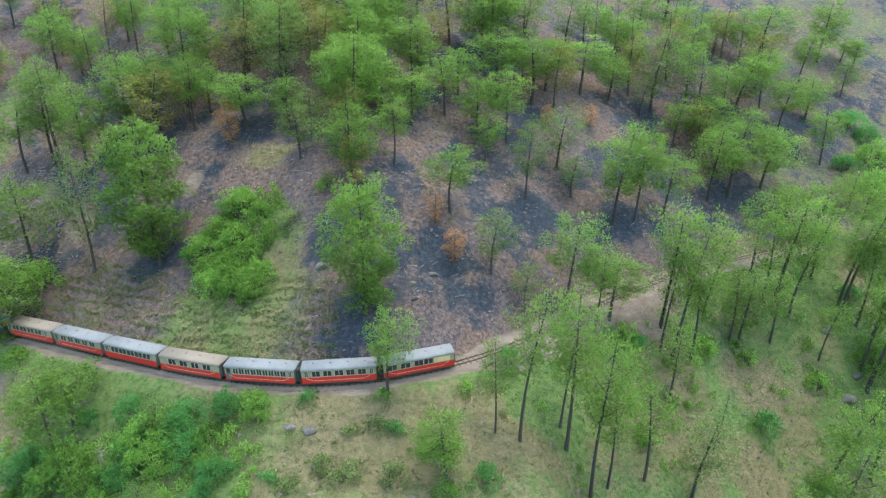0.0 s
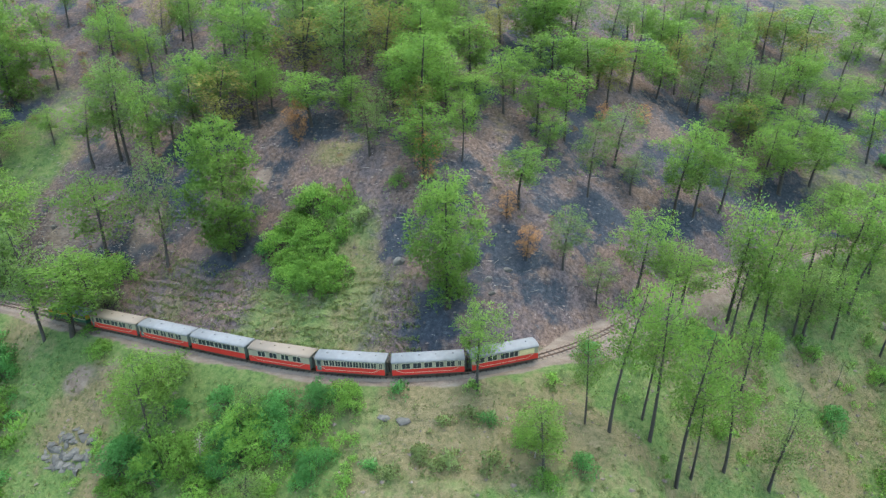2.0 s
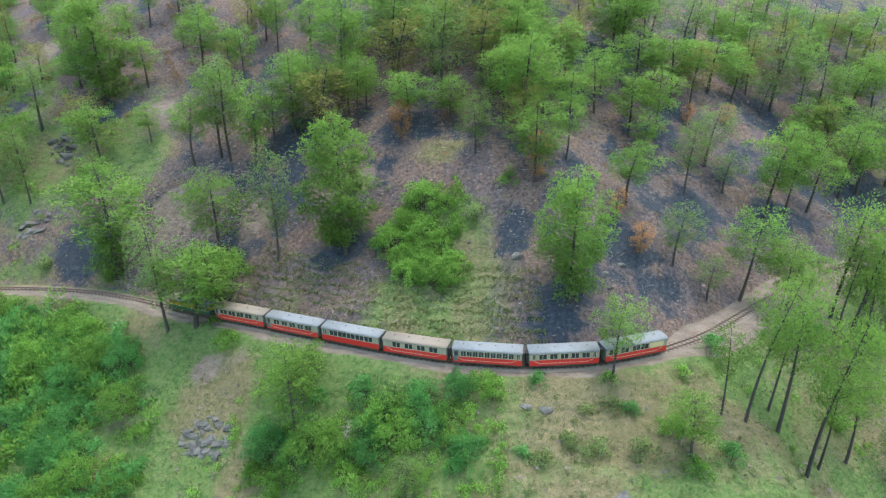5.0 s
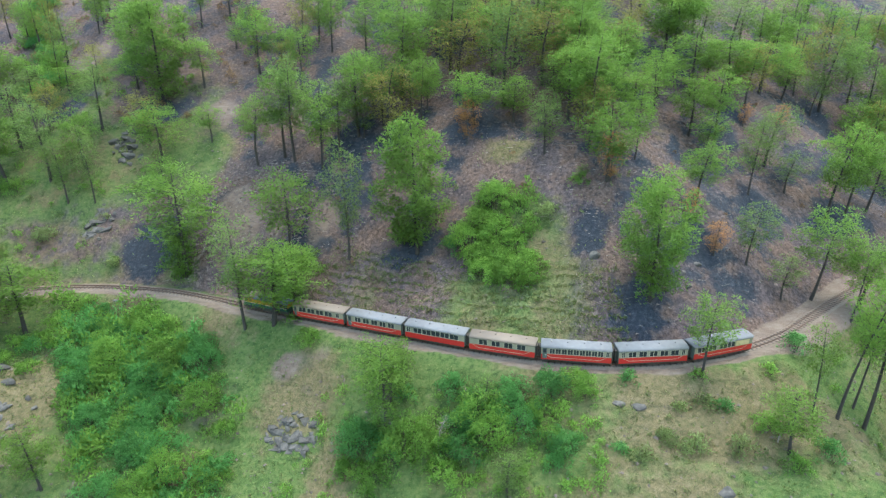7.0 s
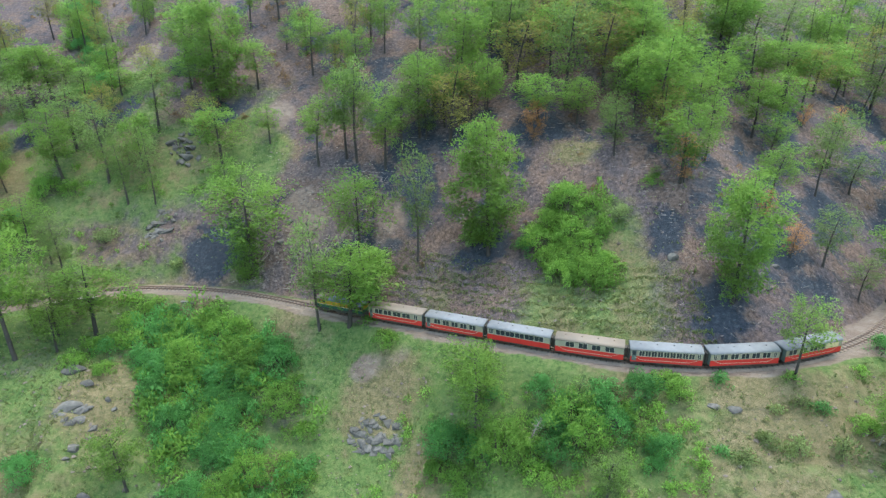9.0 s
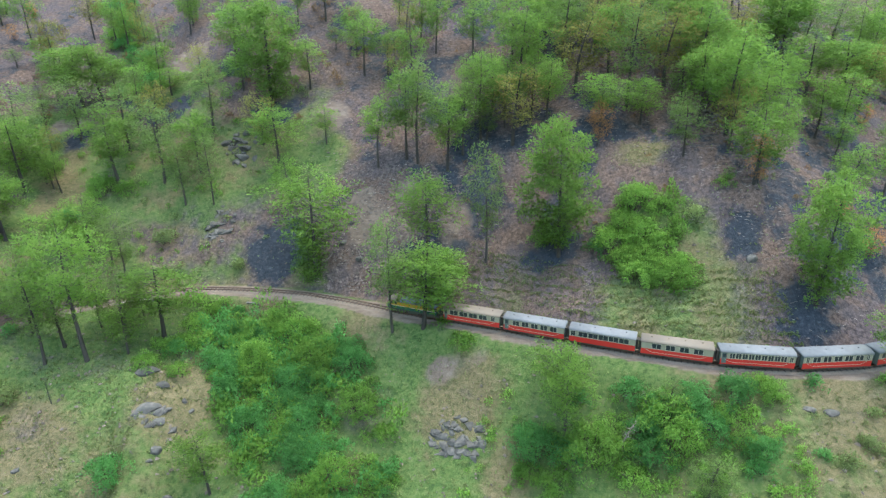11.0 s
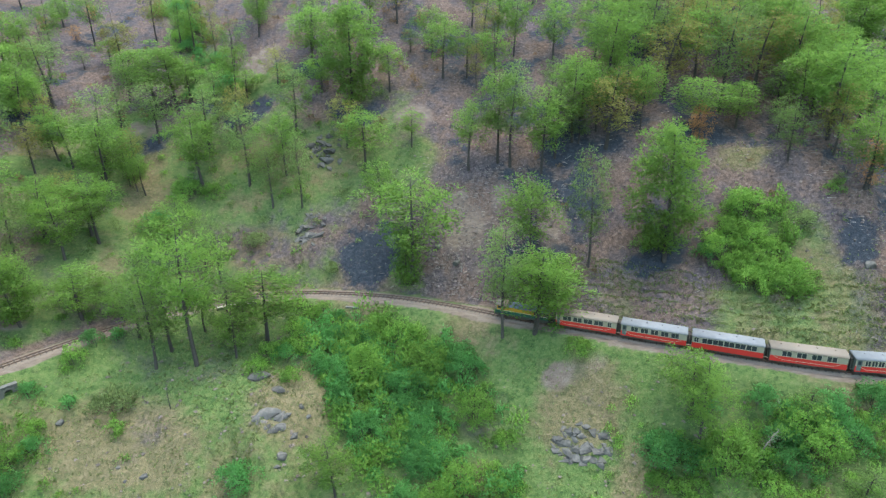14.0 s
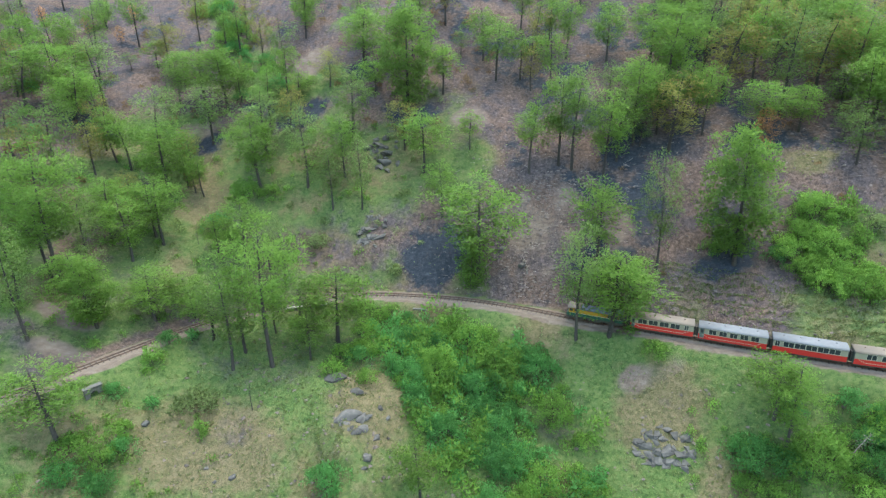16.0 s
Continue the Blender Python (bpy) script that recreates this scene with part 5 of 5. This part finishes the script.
# ---- rocks ----
def boulder(x, y, size, flat=0.6, turn=0.0, seed=0):
    """A weathered boulder or slab, half sunk in the slope."""
    bm = bmesh.new()
    bmesh.ops.create_icosphere(bm, subdivisions=3, radius=1)
    off = Vector((seed * 3.7, seed * 1.3, 0))
    rng = random.Random(seed)
    cuts = [Vector((rng.uniform(-1, 1), rng.uniform(-1, 1), rng.uniform(-0.2, 1))).normalized() for _ in range(15)]
    for v in bm.verts:
        n = v.co.normalized()
        k = 1 + 0.35 * noise.noise(n * 1.3 + off) + 0.16 * noise.noise(n * 3.1 + off)
        c = n * k
        for ax in cuts:
            over = c.dot(ax) - 0.58
            if over > 0:
                c -= ax * over * 0.98
        v.co = Vector((c.x * 1.25, c.y * 0.8, c.z * flat))
    ob = part("boulder", bm, OUTCROP)
    ob.matrix_world = Matrix.Translation((x, y, ground(x, y) + size * flat * 0.15)) @ pose(0, 0, 0, 18, 0, turn) @ Matrix.Diagonal((size, size, size, 1))
    return tagged(ob, "weathered grey boulder lying half sunk in the grass", "boulder", "rocks on the slope")


boulder(-108.8, 69.8, 1.9, 0.55, 15, 1)
boulder(-105.0, 67.1, 1.3, 0.35, 8, 2)
boulder(-105.3, 62.9, 1.9, 0.5, 12, 3)
boulder(-102.0, 57.6, 1.0, 0.7, 40, 4)
boulder(-102.2, 56.0, 0.55, 0.5, 10, 5)
boulder(-99.5, 53.5, 1.0, 0.5, 0, 6)
boulder(-101.4, 65.5, 0.7, 0.5, -20, 7)
boulder(-100.0, 64.6, 0.6, 0.6, 60, 8)
boulder(-102.6, 63.2, 0.6, 0.5, 5, 9)
boulder(-101.2, 61.2, 0.75, 0.7, 70, 10)
boulder(-133.1, 59.8, 0.75, 0.8, 50, 11)
boulder(-119.6, 54.6, 0.65, 0.4, 25, 12)
boulder(-123.2, 55.3, 0.45, 0.5, 0, 13)
boulder(-121.6, 53.8, 0.35, 0.6, 30, 14)


def outcrop(x, y, wide, deep, pieces, seed, turn=0.0):
    """A low outcrop: angular broken slabs bedded in the slope, with cracks between them."""
    rng = random.Random(seed)
    root = tagged(new("rock_outcrop"), "jagged grey rock outcrop with dark cracks in dry grass", "rock outcrop", "rocks on the slope")
    root.matrix_world = Matrix.Translation((x, y, ground(x, y)))
    c, s = math.cos(radians(turn)), math.sin(radians(turn))
    for _ in range(pieces):
        a, r = rng.uniform(0, 6.283), math.sqrt(rng.uniform(0, 1))
        u, v = r * math.cos(a) * wide, r * math.sin(a) * deep
        px, py = u * c - v * s, u * s + v * c
        size = rng.uniform(0.55, 1.25) * (1.2 - 0.5 * r)
        bm = bmesh.new()
        vs = [bm.verts.new(Vector((rng.uniform(-1.3, 1.3) * size, rng.uniform(-0.8, 0.8) * size, rng.uniform(-0.5, 0.26) * size))) for _ in range(18)]
        hull = bmesh.ops.convex_hull(bm, input=vs)
        bmesh.ops.delete(bm, geom=[g for g in hull["geom_interior"] if isinstance(g, bmesh.types.BMVert)], context="VERTS")
        slab = part("slab", bm, OUTCROP, root)
        slab.matrix_local = pose(px, py, ground(x + px, y + py) - ground(x, y) - 0.08, rng.uniform(15, 45), rng.uniform(-15, 15), turn + rng.uniform(-30, 30))


outcrop(-61.2, 61.2, 4.0, 2.2, 52, 1, -20)
outcrop(-104.0, 62.0, 2.6, 1.4, 12, 2, 20)
outcrop(-106.5, 100.0, 3.4, 3.0, 34, 3, 30)
outcrop(-30.0, 56.0, 2.4, 0.9, 9, 4, 0)
outcrop(-105.5, 113.5, 3.2, 4.0, 34, 5, 60)
boulder(-17.5, 76.6, 1.2, 0.7, 10, 20)
boulder(-10.5, 75.1, 0.9, 0.6, 0, 21)
boulder(-4.6, 75.2, 0.8, 0.7, 40, 22)
boulder(-1.8, 77.1, 0.8, 0.6, 15, 23)
boulder(-4.2, 73.2, 0.6, 0.6, 0, 24)
boulder(-109.1, 114.0, 1.3, 0.7, 20, 25)
boulder(-105.4, 111.9, 1.5, 0.7, -10, 26)
boulder(-105.5, 116.6, 1.1, 0.7, 45, 27)
boulder(-80.9, 96.7, 0.9, 0.7, 0, 28)
boulder(-82.1, 94.0, 1.0, 0.6, 30, 29)
boulder(-78.7, 90.7, 0.9, 0.7, 60, 30)
boulder(-15.7, 55.1, 1.1, 0.3, -8, 31)
boulder(-18.0, 55.6, 0.9, 0.3, 5, 32)
boulder(-8.8, 45.0, 1.1, 0.4, 0, 33)
boulder(65.2, 79.6, 1.8, 0.4, -35, 34)
boulder(67.5, 79.0, 1.6, 0.4, -35, 35)
boulder(65.3, 88.3, 1.4, 0.5, 0, 36)
boulder(68.1, 82.5, 1.1, 0.6, 0, 37)


def strewn(name, count, x0, x1, d0, d1, build, mat, label, category, seed, keep=None, rows=0.0):
    """Countless small pieces on the slope, joined."""
    rng = np.random.default_rng(seed)
    a = rng.uniform(arc_at(x0), arc_at(x1), count)
    d = rng.uniform(d0, d1, count)
    if rows:
        d = np.round(d / rows) * rows + rng.normal(0, 0.24, count) + 0.45 * np.sin(a * 0.17) + 0.3 * np.sin(a * 0.43 + d)
    lx, ly = np.interp(a, ARC, LINE[:, 0]), np.interp(a, ARC, LINE[:, 1])
    i = np.clip(np.searchsorted(ARC, a) - 1, 0, len(WAY) - 1)
    x, y = lx - WAY[i][:, 1] * d, ly + WAY[i][:, 0] * d
    if keep is not None:
        ok = rng.uniform(0, 1, count) < keep(x, y)
        x, y = x[ok], y[ok]
    p = np.stack([x, y, height(x, y)], 1)
    v, f = build(p, rng)
    ob = new(name, mesh_of(name, v, f, [mat]))
    return tagged(ob, label, category, kind="stuff")


def stones(p, rng):
    n = len(p)
    base = np.array([(1, 0, 0), (-1, 0, 0), (0, 1, 0), (0, -1, 0), (0, 0, 1), (0, 0, -1)], float)
    tri = np.array([(0, 2, 4), (2, 1, 4), (1, 3, 4), (3, 0, 4), (2, 0, 5), (1, 2, 5), (3, 1, 5), (0, 3, 5)])
    s = 0.1 + 0.3 * rng.uniform(0, 1, (n, 1, 1)) ** 3
    v = p[:, None] + base[None] * s * rng.uniform(0.6, 1.4, (n, 6, 3)) * [1, 1, 0.6] + rng.normal(0, 0.03, (n, 6, 3))
    return v.reshape(-1, 3), (tri[None] + 6 * np.arange(n)[:, None, None]).reshape(-1, 3)


def tufts(p, rng):
    return blades(p + [0, 0, 0.05], rng, 0.3, 0.1, 1.0, 4)


def sticks(p, rng):
    n = len(p)
    a, ln, up = rng.uniform(0, 6.283, n), rng.uniform(0.5, 1.9, n), rng.normal(0.1, 0.2, n)
    d = np.stack([np.cos(a), np.sin(a), up], 1) * ln[:, None]
    q = p + [0, 0, 0.12]
    r = 0.035
    side = np.stack([-np.sin(a), np.cos(a), 0 * a], 1) * r
    v = np.stack([q - side, q + side, q + [0, 0, 2 * r], q + d], 1).reshape(-1, 3)
    tri = np.array([(0, 1, 2), (0, 3, 1), (1, 3, 2), (2, 3, 0)])
    return v, (tri[None] + 4 * np.arange(n)[:, None, None]).reshape(-1, 3)


LOOSE = material("loose rubble", (0.165, 0.13, 0.118), 0.95, 0, (0.085, 0.066, 0.06), 0.9, 0.6, 0, 0, 0.3, 0.4)
strewn("scattered_stones", 5200, -100, 80, 4, 75, stones, LOOSE, "loose stones strewn over the burnt slope", "stones", 91)
strewn("cutting_rubble", 3600, -90, -68, 3, 22, stones, LOOSE, "broken rock rubble on the cutting face", "stones", 92)
strewn("dead_branches", 1500, -100, 60, 4, 60, sticks, DEAD_WOOD, "dead fallen branches strewn over the burnt slope", "branches", 96)
strewn("cutting_branches", 500, -92, -66, 3, 24, sticks, DEAD_WOOD, "pale dead branches tangled on the cutting face", "branches", 97)
strewn("charred_sticks", 2200, -100, 70, 5, 70, sticks, CHARRED, "charred twigs on the burnt ground", "branches", 98)
strewn("hillside_stones", 2500, -150, 60, -34, -5, stones, LOOSE, "small stones in the grass", "stones", 93)
strewn("grass_tufts", 15000, -165, 75, -38, -3.2, tufts, GRASS_BLADE, "tufts of grass on the lower slope", "grass", 94)
strewn("slope_grass", 9000, -140, -6, 3.2, 40, tufts, GRASS_BLADE, "tufts of grass above the line", "grass", 95,
       lambda x, y: cover_of(x, y, *beside(x, y))[0])

strewn("terrace_grass", 4800, -64, -14, 3.6, 14, tufts, GRASS_BLADE, "grass growing in rows along the terraced slope", "grass", 99, rows=1.25)


# ---- culverts and the low wall under the line ----
def culvert(x, y, heading, label):
    root = tagged(new("culvert"), label, "culvert")
    w = boxed(-1.15, -0.5, -0.35, 0.35, -2.2, 0.2, bevel=0.04)
    box(w, 0.5, 1.15, -0.35, 0.35, -2.2, 0.2, bevel=0.04)
    part("abutment", w, STONEWORK, root)
    lin = bmesh.new()
    for i in range(7):
        a0, a1 = math.pi * i / 7, math.pi * (i + 1) / 7 - 0.03
        vs = [lin.verts.new((math.cos(a) * r, q, -0.75 + math.sin(a) * r)) for q in (-0.4, 0.35) for a, r in ((a0, 0.5), (a1, 0.5), (a1, 0.85), (a0, 0.85))]
        for q in ((0, 1, 2, 3), (7, 6, 5, 4), (0, 4, 5, 1), (1, 5, 6, 2), (2, 6, 7, 3), (3, 7, 4, 0)):
            lin.faces.new([vs[j] for j in q])
    part("arch_ring", lin, STONEWORK, root, "ring of cut arch stones")
    # black block in the opening: the shade within, put in as colour
    part("hollow", boxed(-0.5, 0.5, 0.1, 0.3, -2.2, -0.25), HOLLOW_SHADE, root, "dark mouth of the culvert")
    part("coping", boxed(-1.25, 1.25, -0.42, 0.42, 0.2, 0.32, bevel=0.03), STONEWORK, root)
    root.matrix_world = pose(x, y, GRADE * x - 0.9, 0, 0, heading)
    return root


p, h = on_line(arc_at(-96.2))
culvert(p.x + math.sin(h) * 3.0, p.y - math.cos(h) * 3.0, math.degrees(h), "small stone culvert with a dark mouth under the line")
p, h = on_line(arc_at(-144.2))
culvert(p.x + math.sin(h) * 4.6, p.y - math.cos(h) * 4.6, math.degrees(h), "small stone culvert beside the lower bend of the line")
wall = tagged(new("retaining_wall"), "low dry stone wall with a pale coping below the line", "wall")
block = bpy.data.meshes.new("stone")
bm = boxed(-0.24, 0.24, -0.2, 0.2, -0.12, 0.12, bevel=0.03)
bm.to_mesh(block)
bm.free()
block.materials.append(STONEWORK)
rng = random.Random(3)
for a in np.arange(arc_at(-120.5), arc_at(-113.5), 0.5):
    p, h = on_line(a)
    px, py = p.x + math.sin(h) * 2.5, p.y - math.cos(h) * 2.5
    for row in range(4):
        ob = new("stone", block)
        ob.matrix_world = pose(px, py, GRADE * px - 0.75 + row * 0.25, rng.uniform(-3, 3), rng.uniform(-3, 3), math.degrees(h) + rng.uniform(-4, 4)) @ Matrix.Translation(((row % 2) * 0.25, 0, 0))
        ob.parent = wall
    ob = part("coping", boxed(-0.25, 0.25, -0.28, 0.28, 0.0, 0.12, bevel=0.02), WHITE_LINE, wall, "pale coping stone")
    ob.matrix_world = pose(px, py, GRADE * px + 0.14, 0, 0, math.degrees(h))
